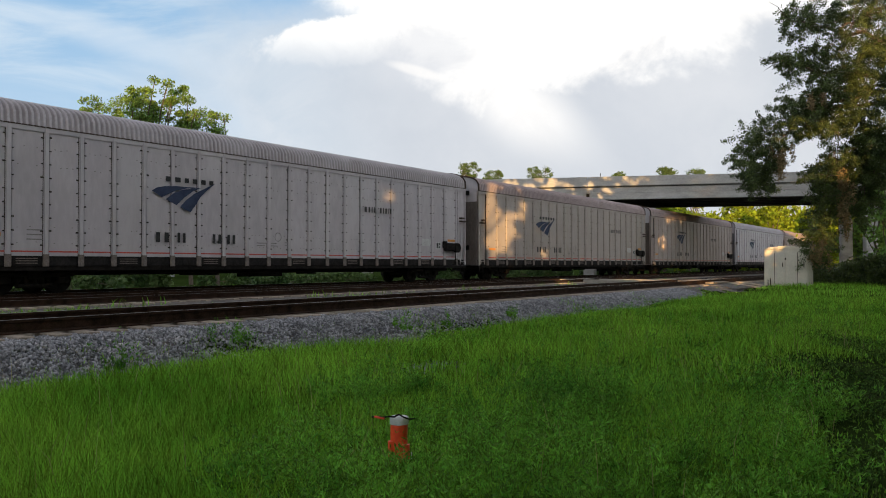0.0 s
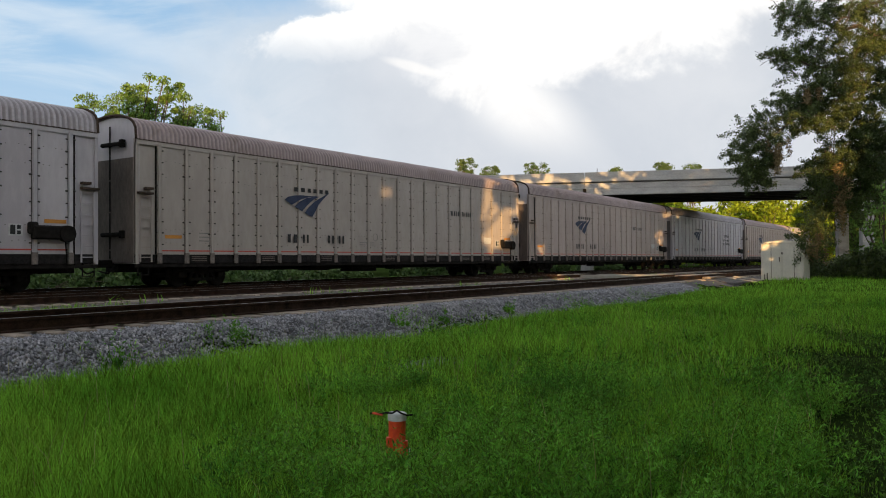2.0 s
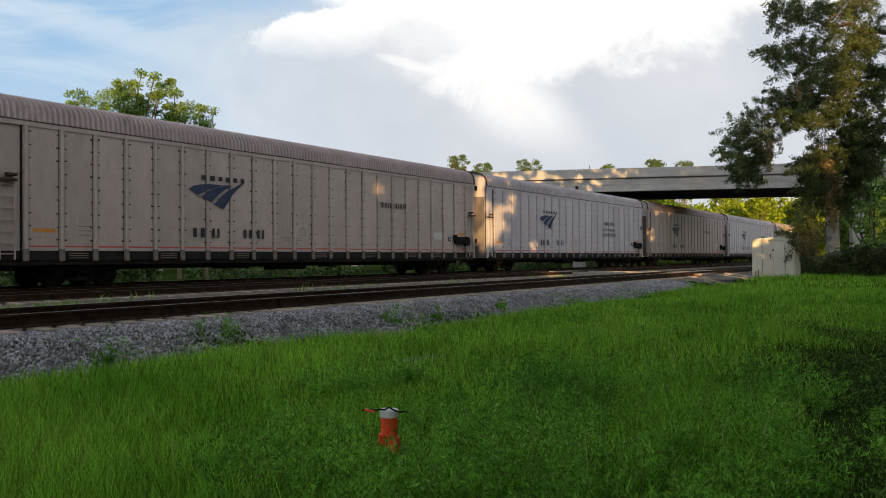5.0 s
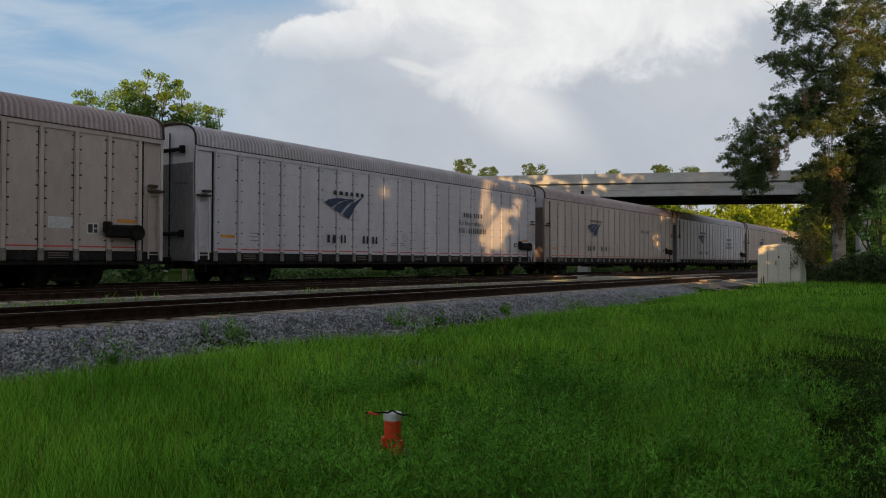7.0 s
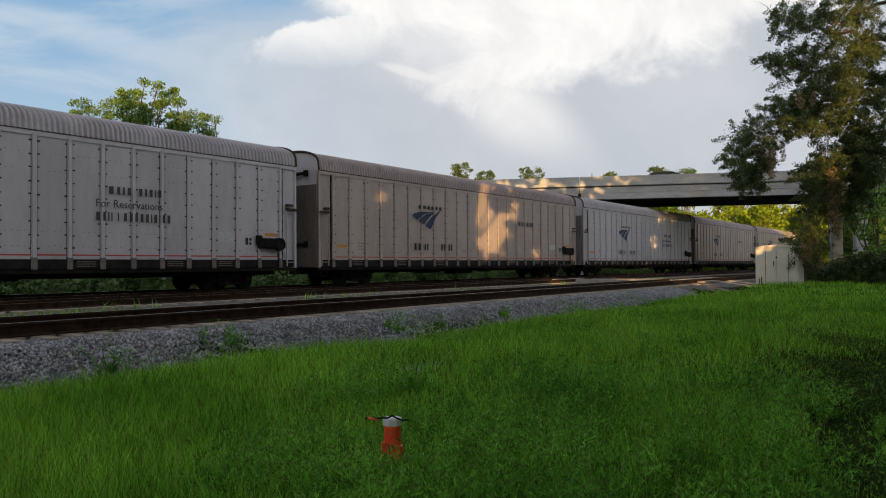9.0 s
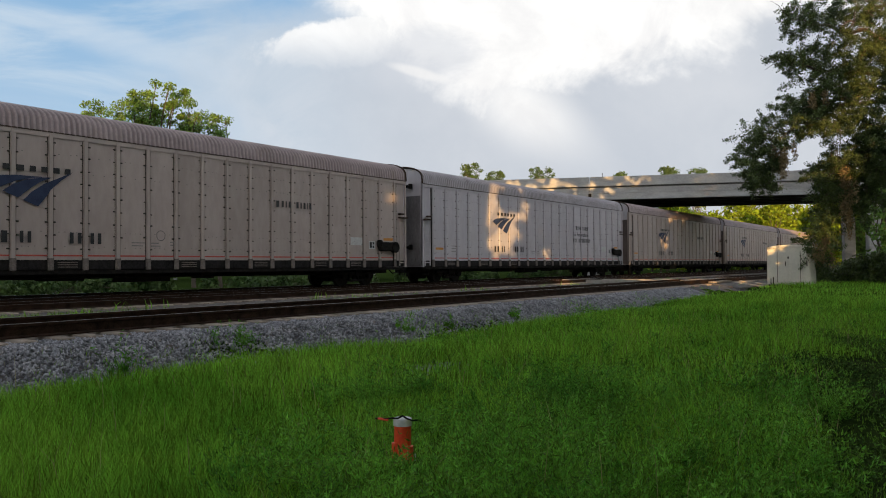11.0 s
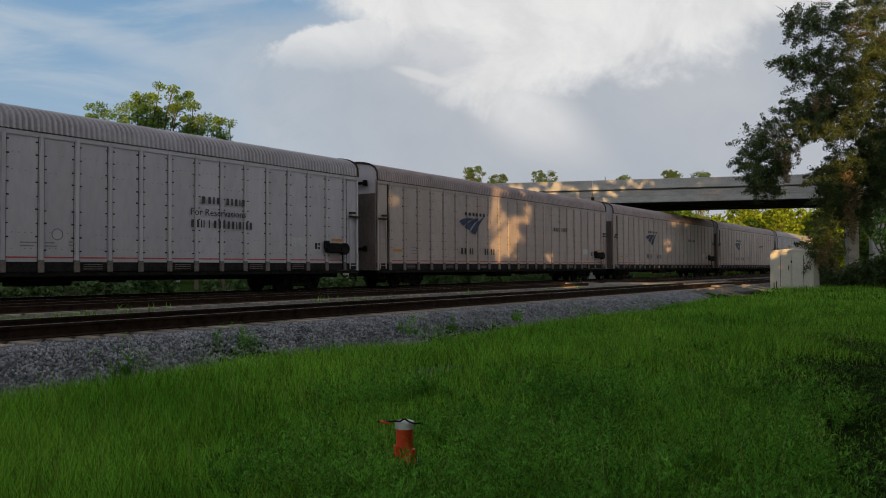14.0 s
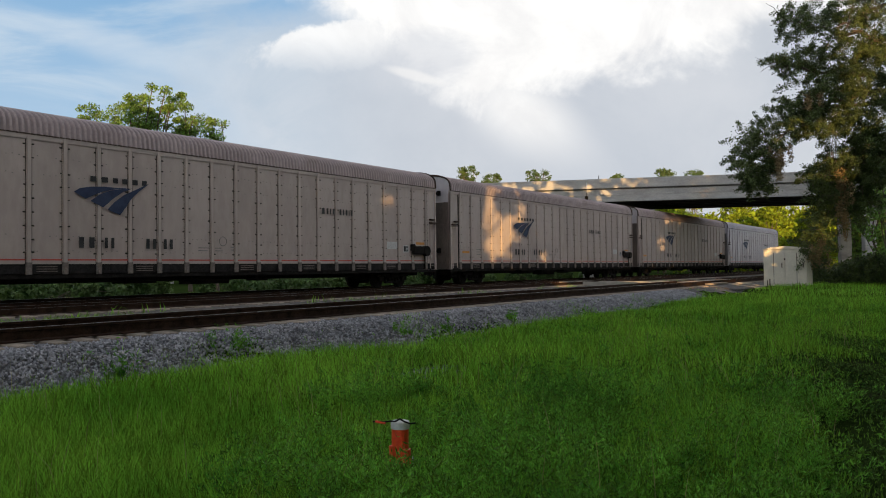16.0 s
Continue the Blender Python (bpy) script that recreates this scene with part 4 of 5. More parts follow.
def tree(name, label, at, height, spread, clumps, per_clump, leaf, material, seed, low=0.35, trunk=0.3, clump_r=1.0, group="", category="tree", holes=(), droop=0.0, centre=(0, 0)):
    """Trunk, limbs that end in clumps of leaves, an uneven crown with gaps."""
    rng, r = np.random.default_rng(seed), random.Random(seed)
    ob = thing(name, label, category, group, at=pose(at[0], at[1], at[2]))
    bm = bmesh.new()
    top = Vector((centre[0] * 0.4 + r.uniform(-0.5, 0.5), centre[1] * 0.4 + r.uniform(-0.5, 0.5), height * 0.72))
    stem = limb(bm, (0, 0, -0.3), top, trunk, trunk * 0.25, 9, 5, r, 0.03)
    leaves = []
    for k in range(clumps):
        z = low + (1 - low) * (k + r.random()) / clumps
        w = math.sin(math.pi * min(1, 0.18 + 0.82 * (1 - (z - low) / (1 - low)))) ** 0.6
        a = r.uniform(0, 2 * math.pi)
        rad = spread * w * math.sqrt(r.uniform(0.1, 1.0))
        c = Vector((centre[0] + rad * math.cos(a), centre[1] + rad * math.sin(a), height * z - droop * (rad / spread) ** 2))
        if k % 3 == 0:
            base = stem[min(len(stem) - 2, max(1, int(z * 4)))]
            limb(bm, base, c, trunk * 0.3, 0.03, 5, 3, r, 0.08)
        n = int(per_clump * r.uniform(0.5, 1.4))
        d = rand_dirs(rng, n) * (rng.random((n, 1)) ** 0.45) * clump_r * r.uniform(0.6, 1.4)
        d[:, 2] *= 0.62
        leaves.append(np.array(c) + d)
    pts = np.concatenate(leaves)
    # drop the leaves that stand in the sun's way to each target
    if holes:
        wpos = pts + np.array(at)
        keep = np.ones(len(pts), bool)
        w = np.array(sun_way)
        for tx, ty, tz, rad in holes:
            rel = wpos - np.array((tx, ty, tz))
            off = rel - (rel @ w)[:, None] * w
            keep &= (np.linalg.norm(off, axis=1) > rad + 0.3 * leaf)
        pts = pts[keep]
    part("trunk", bm, M["bark"], ob, "brown bark")
    v, f = leaf_quads(rng, pts, leaf, 0.6)
    part("crown", fast_mesh("crown", v, f, M[material], 4), None, ob)
    return ob


def at_px(u, depth):
    """A place on the plan: u across the view (tangent, right positive), depth along the view's main line."""
    a = radians(34.188)
    r = u * depth
    return depth * math.cos(a) + r * math.sin(a), depth * math.sin(a) - r * math.cos(a)


def place(px, depth):
    return at_px((px - 784) / 1400.0, depth)


def build_trees():
    r = random.Random(11)
    # trees behind the train
    for px, depth, h, spread, cl, seed in ((285, 52, 13.4, 2.3, 70, 1), (152, 54, 12.9, 1.2, 30, 2), (386, 54, 11.9, 0.8, 20, 3), (225, 56, 13.3, 1.5, 44, 4), (338, 54, 12.1, 1.3, 34, 5), (262, 53, 12.5, 1.6, 22, 6)):
        x, y = place(px, depth)
        tree("tree", "sunlit yellow-green broadleaf tree behind the train", (x, y, -0.5), h, spread, cl, 190, 0.095, "leaf", seed, 0.55, 0.16, 0.55, "trees behind the train")
    # far pines over the overpass
    for px, h, sp, seed in ((832, 22.0, 2.3, 20), (872, 20.3, 1.9, 21), (955, 21.0, 2.8, 22), (1095, 19.8, 1.3, 23), (1180, 21.0, 1.8, 24), (1232, 20.6, 1.8, 25)):
        x, y = place(px, 160)
        tree("pine_tree", "distant pine with a flat round top", (x, y, -0.5), h, sp, 60, 46, 0.17, "pine", seed, 0.86, 0.12, 0.62, "far pines")
    # woods under and beyond the overpass
    for k in range(30):
        px = 1150 + 15.5 * k + r.uniform(-8, 8)
        depth = r.uniform(120, 165)
        x, y = place(px, depth)
        h = r.uniform(10.5, 13.5) * depth / 150
        tree("tree", "sunlit bright green broadleaf tree beyond the overpass", (x, y, -0.5), h, 3.4, 34, 90, 0.34, "sunlit_leaf", 100 + k, 0.08, 0.2, 1.3, "woods beyond the overpass")
    for k in range(8):
        x, y = place(1515 + 12 * k, r.uniform(78, 95))
        tree("tree", "slender leafy tree beside the overpass", (x, y, -0.5), r.uniform(5.5, 9.0), 1.8, 16, 90, 0.25, "leaf", 200 + k, 0.15, 0.12, 0.9, "trees beside the overpass")


def build_side_growth():
    """Young trees before the overpass end."""
    for k, (px, d, h) in enumerate(((1556, 62.0, 8.5), (1580, 56.0, 9.5))):
        x, y = place(px, d)
        tree("tree", "slender leafy tree beside the overpass", (x, y, -0.5), h, 1.5, 16, 80, 0.2, "leaf", 260 + k, 0.15, 0.12, 0.8, "trees beside the overpass")


def build_oak():
    """The big oak: its stem stands aside, long boughs droop into view with brown hanging moss and creepers."""
    depth0 = 44.0
    x0, y0 = place(1650, depth0)
    rng, r = np.random.default_rng(77), random.Random(77)
    z0 = float(ground_z(x0, y0))
    ob = thing("oak_tree", "large dark oak with drooping boughs, hanging brown moss and creepers", "tree", at=pose(x0, y0, z0))

    def at(px, up, depth):
        x, y = place(px, depth)
        return Vector((x - x0, y - y0, 0.87 + up * depth / 1400.0 - z0))

    bm = bmesh.new()
    limb(bm, (0, 0, -0.3), (0.3, -0.2, 17.0), 0.62, 0.2, 12, 7, r, 0.015)
    # boughs from stem to tip: across and up in view angles (1/1400)
    boughs = [(1650, 300, 1470, 330, 1345, 190), (1650, 280, 1500, 300, 1400, 250), (1650, 330, 1480, 330, 1365, 362), (1650, 400, 1500, 400, 1385, 445),
              (1650, 250, 1540, 250, 1475, 100), (1650, 180, 1560, 230, 1530, 120), (1650, 470, 1560, 470, 1490, 420), (1650, 420, 1760, 400, 1820, 260)]
    for ax, ay, bx, by, cx, cy in boughs:
        pts = [at(ax, ay, depth0), at(bx, by, depth0 - 0.6), at(cx, cy, depth0 - 1.0)]
        curve = [pts[0].lerp(pts[1], s).lerp(pts[1].lerp(pts[2], s), s) + Vector((r.gauss(0, 0.07), r.gauss(0, 0.07), r.gauss(0, 0.1))) for s in [k / 12 for k in range(13)]]
        for k in range(12):
            bm_cyl(bm, curve[k], curve[k + 1], 0.17 - 0.0125 * k, 0.158 - 0.0125 * k, 6, caps=False)
            if k > 3:
                for j in range(3):
                    limb(bm, curve[k], curve[k] + Vector((r.gauss(-0.3, 0.7), r.gauss(0.2, 0.7), r.gauss(-0.1, 0.6))), 0.03, 0.008, 4, 3, r, 0.12)
    # the crown's masses of foliage: across, up, half width, half height, sprays
    masses = [(1347, 200, 46, 52, 105), (1346, 152, 34, 26, 50), (1412, 258, 54, 40, 100), (1480, 280, 60, 54, 120), (1440, 345, 52, 36, 56), (1382, 362, 34, 10, 16), (1430, 432, 40, 36, 50),
              (1530, 425, 60, 60, 115), (1560, 300, 50, 110, 200), (1556, 190, 40, 56, 150), (1468, 140, 36, 50, 120), (1462, 72, 22, 32, 40), (1442, 22, 22, 32, 46), (1570, 550, 120, 80, 120), (1700, 260, 90, 220, 220), (1502, 200, 36, 40, 44), (1515, 130, 46, 60, 105), (1497, 128, 18, 28, 36), (1500, 350, 50, 40, 70)]
    leaves, moss = [], []
    for mx, mu, rx, ry, count in masses:
        for k in range(count):
            a, q = r.uniform(0, 2 * math.pi), r.random() ** 0.55
            c = at(mx + rx * q * math.cos(a), mu + ry * q * math.sin(a), depth0 + r.gauss(-0.4, 1.0))
            n = r.randint(110, 240)
            way = Vector((r.gauss(-0.35, 1), r.gauss(0.3, 1), r.gauss(-0.25, 0.55))).normalized()
            ln = r.uniform(0.35, 1.05)
            if r.random() < 0.5:
                limb(bm, c - way * 0.3, c + way * ln, 0.014, 0.004, 3, 2, r, 0.08)
            u = rng.random((n, 1))
            leaves.append(np.array(c) + np.array(way) * u * ln + rng.normal(size=(n, 3)) * (0.15 - 0.09 * u))
    for mx, mu, count, drop in ((1387, 195, 9, 1.3), (1492, 150, 9, 2.0), (1440, 300, 4, 0.8), (1495, 100, 7, 1.6), (1455, 30, 7, 1.2)):
        for k in range(count):
            c = at(mx + r.gauss(0, 10), mu + r.gauss(0, 8), depth0 - r.uniform(1.4, 2.6))
            n = r.randint(60, 130)
            dd = rng.normal(size=(n, 3)) * (0.09, 0.09, 0.08)
            dd[:, 2] -= rng.random(n) ** 1.2 * r.uniform(0.4, 1.0) * drop
            moss.append(np.array(c) + dd)
    for k in range(9):
        p = at(1490 + r.gauss(0, 14), 190 + r.uniform(-20, 60), depth0 - 1.2)
        limb(bm, p, p + Vector((r.gauss(0, 0.3), r.gauss(0, 0.3), -r.uniform(2.0, 4.5))), 0.02, 0.012, 4, 6, r, 0.03)
    part("trunk", bm, M["bark"], ob, "dark ridged bark")
    v, f = leaf_quads(rng, np.concatenate(leaves), 0.056, 0.3)
    part("crown", fast_mesh("crown", v, f, M["oak_leaf"], 4), None, ob, "small dark green leaves")
    v, f = leaf_quads(rng, np.concatenate(moss), 0.05, 0.0, 4.0)
    part("hanging_moss", fast_mesh("moss", v, f, M["moss"], 4), None, ob, "brown hanging moss and dry creeper")


def bush(px, depth, h, w, seed):
    bush_at(*place(px, depth), h, w, seed)


def bush_at(x, y, h, w, seed, leaf=0.10, material="oak_leaf", label="dense dark green shrub in long grass"):
    z = float(ground_z(x, y))
    rng, r = np.random.default_rng(seed), random.Random(seed)
    ob = thing("shrub", label, "shrub", "shrubs", at=pose(x, y, z))
    bm = bmesh.new()
    pts = []
    for k in range(14):
        q = Vector((r.uniform(-w, w), r.uniform(-w, w), h * r.uniform(0.35, 0.9)))
        limb(bm, (0, 0, -0.05), q, 0.03, 0.01, 5, 2, r, 0.1)
        n = 260
        d = rand_dirs(rng, n) * (rng.random((n, 1)) ** 0.5) * 0.62
        pts.append(np.array(q) * (1, 1, 0.85) + d * (1, 1, 0.7))
        pts.append(np.array(q) * (1, 1, 0.35) + d * (1, 1, 0.7))
    part("stems", bm, M["bark"], ob)
    v, f = leaf_quads(rng, np.concatenate(pts), leaf, 0.3)
    part("foliage", fast_mesh("foliage", v, f, M[material], 4), None, ob)


build_side_growth()
# holes cut through the unseen crowns to land the low sun on the train's flank, the overpass, the crossing, the cabinet
# and the oak
GAPS = [(x, 23.3, z, 1.1 * r) for x, z, r in ((39.2, 5.5, 0.3), (39.1, 4.9, 0.34), (39.2, 4.3, 0.36), (39.15, 3.7, 0.36), (39.3, 3.1, 0.4), (39.6, 2.3, 0.62), (41.0, 3.5, 0.48), (41.05, 2.7, 0.42),
        (41.2, 1.75, 0.38), (43.0, 4.5, 0.36), (42.9, 3.9, 0.38), (42.2, 2.7, 0.3), (45.1, 3.2, 0.24), (45.9, 1.6, 0.34), (51.5, 1.5, 0.4), (51.45, 2.2, 0.28), (52.5, 1.6, 0.4), (52.55, 2.3, 0.28), (29.6, 4.2, 0.4))] + [(68.6, 24.0, 5.6, 0.6), (73.0, 24.0, 5.6, 0.4), (79.0, 24.0, 5.5, 0.6), (50.7, 24.1, 0, 0.8), (62.0, 24.1, 0, 1.0), (68.0, 24.1, 0, 1.0),
        (41.4, 20.0, 0, 0.55), (43.5, 20.3, 0, 0.4), (46.0, 16.0, 0, 0.9), (42.2, 12.4, 0.05, 0.6), (39.9, 10.7, -0.3, 0.6), (42.5, 12.0, 0, 0.9), (44.2, 10.6, 0, 0.7), (44.2, 15.5, 0, 0.9), (46.6, 11.0, 0, 0.7), (46.6, 16.0, 0, 0.9), (46.0, 9.3, 0.9, 0.12), (43.0, 4.5, 3.0, 1.1), (49.4, 5.6, 14.2, 1.3), (47.5, 7.5, 8.0, 0.7), (43.0, 3.5, 6.5, 1.0), (43.0, 2.0, 11.0, 1.2), (43.0, 1.5, 13.5, 1.6), (43.0, 3.0, 9.0, 1.0), (43.0, 5.5, 8.0, 0.6), (43.0, 6.5, 5.5, 0.7), (44.0, 5.0, 1.8, 0.5)]
lot = random.Random(8)
for k in range(64):
    s = lot.uniform(0.0, 15.0) * (0.5 + 0.5 * lot.random())
    GAPS.append((64.1 + 0.372 * s, 36.8 - 0.928 * s, lot.choice((lot.uniform(7.9, 8.9), lot.uniform(6.9, 8.9))), lot.uniform(0.06, 0.36)))
for k in range(22):
    x, z = lot.choice(((39.3, 2.6), (39.3, 4.6), (40.9, 3.2), (42.3, 3.9), (41.5, 2.2), (51.9, 2.0)))
    GAPS.append((x + lot.gauss(0, 0.45), 23.3, z + lot.gauss(0, 0.9), lot.uniform(0.12, 0.26)))


def build_shade_trees():
    """The unseen tree line along the meadow behind the viewer, placed to keep the low sun off most of it."""
    r = random.Random(3)
    # two small unseen trees added to stop sun leaking through the line
    tree("tree", "small unseen broadleaf tree plugging a sun leak behind the meadow", (-23.4, -17.0, -0.6), 9.5, 3.6, 60, 150, 0.4, "leaf", 330, 0.06, 0.2, 1.5, "tree line behind the meadow", holes=GAPS)
    tree("tree", "small unseen broadleaf tree plugging a sun leak behind the meadow", (-51.5, -16.5, -0.6), 14.0, 3.6, 70, 150, 0.45, "leaf", 331, 0.06, 0.25, 1.6, "tree line behind the meadow", holes=GAPS)
    for k in range(16):
        x = -100 + 9.4 * k
        y = -18.0 + r.uniform(-1.5, 1.5)
        tree("tree", "tall broadleaf tree in the line behind the meadow", (x, y, -0.6), r.uniform(19, 22.5), 5.4, 90, 170, 0.5, "leaf", 300 + k, 0.06, 0.35, 1.9, "tree line behind the meadow", holes=GAPS)


build_trees()
build_oak()
# unseen trees added beside the view to darken its margin, and the scrub seen under the train
for k, (x, y) in enumerate(((14.5, -7.0), (25.0, -8.2), (33.0, -8.5), (20.0, -3.9))):
    tree("tree", "unseen broad leafy tree added to shade the meadow's edge", (x, y, -0.5), 11.0, 3.9 if k == 3 else 5.2, 80, 130, 0.3, "leaf", 500 + k, 0.2, 0.35, 1.0 if k == 3 else 1.5, "trees at the meadow's edge", holes=GAPS)
tree("tree", "unseen spreading broadleaf tree added to darken the meadow's edge", (9.5, -3.2, -0.6), 14.0, 7.2, 230, 170, 0.4, "leaf", 510, 0.48, 0.4, 1.3, "trees at the meadow's edge", holes=GAPS)
tree("tree", "unseen spreading broadleaf tree added to darken the meadow's edge", (15.2, -1.9, -0.6), 15.0, 6.2, 170, 170, 0.4, "leaf", 511, 0.56, 0.4, 1.2, "trees at the meadow's edge", holes=GAPS)
for k in range(16):
    x = 4 + 6.0 * k
    bush_at(x, 39 + 3 * math.sin(k * 2.1), 0.9 if k % 4 else 1.6, 2.6, 600 + k, 0.17, "pine", "low green shrub beyond the tracks")
for px, depth, h, w, seed in ((1478, 50, 1.3, 1.2, 1), (1522, 48, 1.6, 1.3, 2), (1565, 46, 1.9, 1.4, 3), (1605, 44, 2.2, 1.6, 4), (1548, 54, 1.7, 1.5, 5)):
    bush(px, depth, h, w, 400 + seed)
build_shade_trees()


def blades(rng, x, y, h, w, bend):
    """Grass blades of two quads and a tip each."""
    n = len(x)
    z = ground_z(x, y)
    a = rng.uniform(0, 2 * np.pi, n)
    lean = rng.normal(0, 1, (n, 2)) * bend[:, None]
    base = np.stack([x, y, z - 0.02], 1)
    side = np.stack([np.cos(a), np.sin(a), np.zeros(n)], 1) * (w / 2)[:, None]
    mid = base + np.stack([lean[:, 0] * 0.3, lean[:, 1] * 0.3, h * 0.55], 1)
    tip = base + np.stack([lean[:, 0], lean[:, 1], h], 1)
    v = np.stack([base - side, base + side, mid + side * 0.8, mid - side * 0.8, tip], 1).reshape(-1, 3)
    k = np.arange(n)[:, None] * 5
    tri = np.concatenate([k + [[0, 1, 2]], k + [[0, 2, 3]], k + [[3, 2, 4]]], 1).reshape(-1, 3)
    return v, tri


def field(rng, n, d0, d1, edge=0.64):
    """Places in the meadow, evenly thick across the view between two depths."""
    d = np.sqrt(rng.uniform(d0 ** 2, d1 ** 2, n))
    u = rng.uniform(-edge, edge, n)
    a = radians(34.188)
    return d * math.cos(a) + u * d * math.sin(a), d * math.sin(a) - u * d * math.cos(a)


def patchy(x, y, s=1.0):
    return 0.5 + 0.25 * (np.sin(x * 0.9 * s + 1.3 * np.sin(y * 0.7 * s)) + np.sin(y * 1.1 * s + 1.7 * np.sin(x * 0.5 * s + 2)))


def weedy(x, y):
    """How thick the leafy weeds stand, 0 to 1: in mounds, round the marker and to its far side."""
    a = radians(34.188)
    d = x * math.cos(a) + y * math.sin(a)
    u = (x * math.sin(a) - y * math.cos(a)) / d
    return sm(u + 0.14 * sm(7.0 - d, 0, 2.0), -0.2, 0.04) * np.maximum(0.08 + 0.92 * sm(patchy(x, y, 1.9), 0.25, 0.55), 0.75 * sm(7.2 - d, 0, 1.5)) * (0.22 + 0.78 * sm(11.5 - d, 0, 4)) * (1 - 0.94 * sm(u + 0.025 * np.sin(d * 2.1) + 0.02 * np.sin(d * 5.3), 0.38, 0.50) * sm(20 - d, 0, 6))


def build_meadow():
    rng = np.random.default_rng(9)
    vs, fs, off = [], [], 0
    for n, d0, d1, h0, w0 in ((70000, 3.6, 9.0, 0.30, 0.008), (90000, 9.0, 18.0, 0.34, 0.012), (100000, 18.0, 30.0, 0.32, 0.017), (120000, 30.0, 62.0, 0.24, 0.026)):
        x, y = field(rng, n, d0, d1)
        toe = 9.9 + 0.35 * np.sin(x * 0.9) + 0.25 * np.sin(x * 2.3) + rng.normal(0, 0.4, n) - rng.exponential(0.25, n) * (np.sin(x * 1.7) > 0.3)
        bare = ((x - 9.4) / 0.9) ** 2 + ((y - 6.6) / 0.35) ** 2 < 1
        keep = (y < toe) & (y > -12) & ~bare
        x, y = x[keep], y[keep]
        a = radians(34.188)
        across = (x * math.sin(a) - y * math.cos(a)) / (x * math.cos(a) + y * math.sin(a))
        worn = sm(across + 0.03 * np.sin(x * 0.8) + 0.03 * np.sin(x * 2.9 + y), 0.38, 0.51) * (1 - sm(x, 11, 24))
        keep = rng.random(len(x)) > np.maximum(0.72 * worn, 0.72 * weedy(x, y) * (np.hypot(x, y) < 11))
        x, y, worn = x[keep], y[keep], worn[keep]
        p = patchy(x, y) * (1 - 0.75 * worn)
        h = h0 * (1 - 0.78 * worn) * (0.55 + 0.7 * p) * rng.uniform(0.5, 1.25, len(x))
        h *= 0.35 + 0.65 * sm(9.9 - y, 0.0, 1.5)
        v, f = blades(rng, x, y, h, w0 * rng.uniform(0.6, 1.4, len(x)), h * 0.3)
        vs.append(v), fs.append(f + off)
        off += len(v)
    tagged(new("grass", fast_mesh("grass", np.concatenate(vs), np.concatenate(fs), M["grass"], 3)), "long fresh green meadow grass beside the track", "grass", kind="stuff")
    # grass between and beyond the tracks
    x = np.concatenate([60 * rng.random(30000) ** 2.2, rng.uniform(5, 120, 26000)])
    y = np.concatenate([rng.uniform(14.6, 19.2, 30000), rng.uniform(27.3, 36, 26000)])
    keep = ((patchy(x, y, 1.4) > 0.3) & (x < 10.5 + rng.normal(0, 1.2, len(x))) & (y < 18.6)) | (rng.random(len(x)) < 0.1 * (patchy(x, y, 0.8) > 0.5)) | (y > 27)
    x, y = x[keep], y[keep]
    h = 0.24 * rng.uniform(0.4, 1.3, len(x))
    v, f = blades(rng, x, y, h, 0.03 * np.ones(len(x)), h * 0.4)
    tagged(new("grass", fast_mesh("grass", v, f, M["grass"], 3)), "short green grass between and beyond the tracks", "grass", kind="stuff")
    # leafy weeds in mounds, thickest round the marker and to its far side; each has shoots set with leaflets
    x, y = np.concatenate([field(rng, 7200, 3.6, 26.0), field(rng, 2600, 3.4, 9.0)], 1)
    want = weedy(x, y)
    keep = (rng.random(len(x)) < want) & (y < 9.3) & (((x - 4.43) ** 2 + (y - 3.39) ** 2) > 0.014)
    toe_x = np.concatenate([rng.normal(c, 0.12, 6) for c in (4.3, 6.6, 9.0, 13.5, 15.0, 18.0)])
    toe_y = np.concatenate([rng.normal(c, 0.1, 6) for c in (10.0, 9.95, 10.3, 10.2, 10.0, 10.1)])
    sx, sy = np.concatenate([x[keep], toe_x, rng.normal(4.16, 0.13, 34)]), np.concatenate([y[keep], toe_y, rng.normal(3.16, 0.13, 34)])
    n = len(sx)
    tall = (0.1 + 0.42 * rng.random(n) ** 1.5) * (0.5 + 0.9 * patchy(sx, sy, 2.4))
    gap = np.hypot(sx - 4.2, sy - 3.2)
    tall = np.where(gap < 0.6, np.clip(tall, 0.13, 0.17 + 0.11 * rng.random(n)), tall)
    near = np.hypot(sx, sy) < 9
    pts, sizes, ways = [], [], []
    for plants, shoots, leaves, size in ((near, 10, 32, 0.0088), (~near, 6, 13, 0.0155)):
        k = int(plants.sum())
        bx, by, h = sx[plants], sy[plants], tall[plants]
        out = rng.normal(0, 0.3, (k, shoots, 2)) * h[:, None, None]
        top = h[:, None] * rng.uniform(0.55, 1.15, (k, shoots))
        s = rng.random((k, shoots, leaves)) ** 0.75
        px = bx[:, None, None] + out[..., 0:1] * s + rng.normal(0, 0.02, s.shape)
        py = by[:, None, None] + out[..., 1:2] * s + rng.normal(0, 0.02, s.shape)
        pz = ground_z(bx, by)[:, None, None] + top[..., None] * s + rng.normal(0, 0.012, s.shape)
        pts.append(np.stack([px, py, pz], -1).reshape(-1, 3))
        sizes.append(np.full(k * shoots * leaves, size))
        lift = np.stack([np.broadcast_to(out[..., 0:1] * 2.2, s.shape), np.broadcast_to(out[..., 1:2] * 2.2, s.shape), np.broadcast_to(0.9 * top[..., None] + 0.15, s.shape)], -1).reshape(-1, 3)
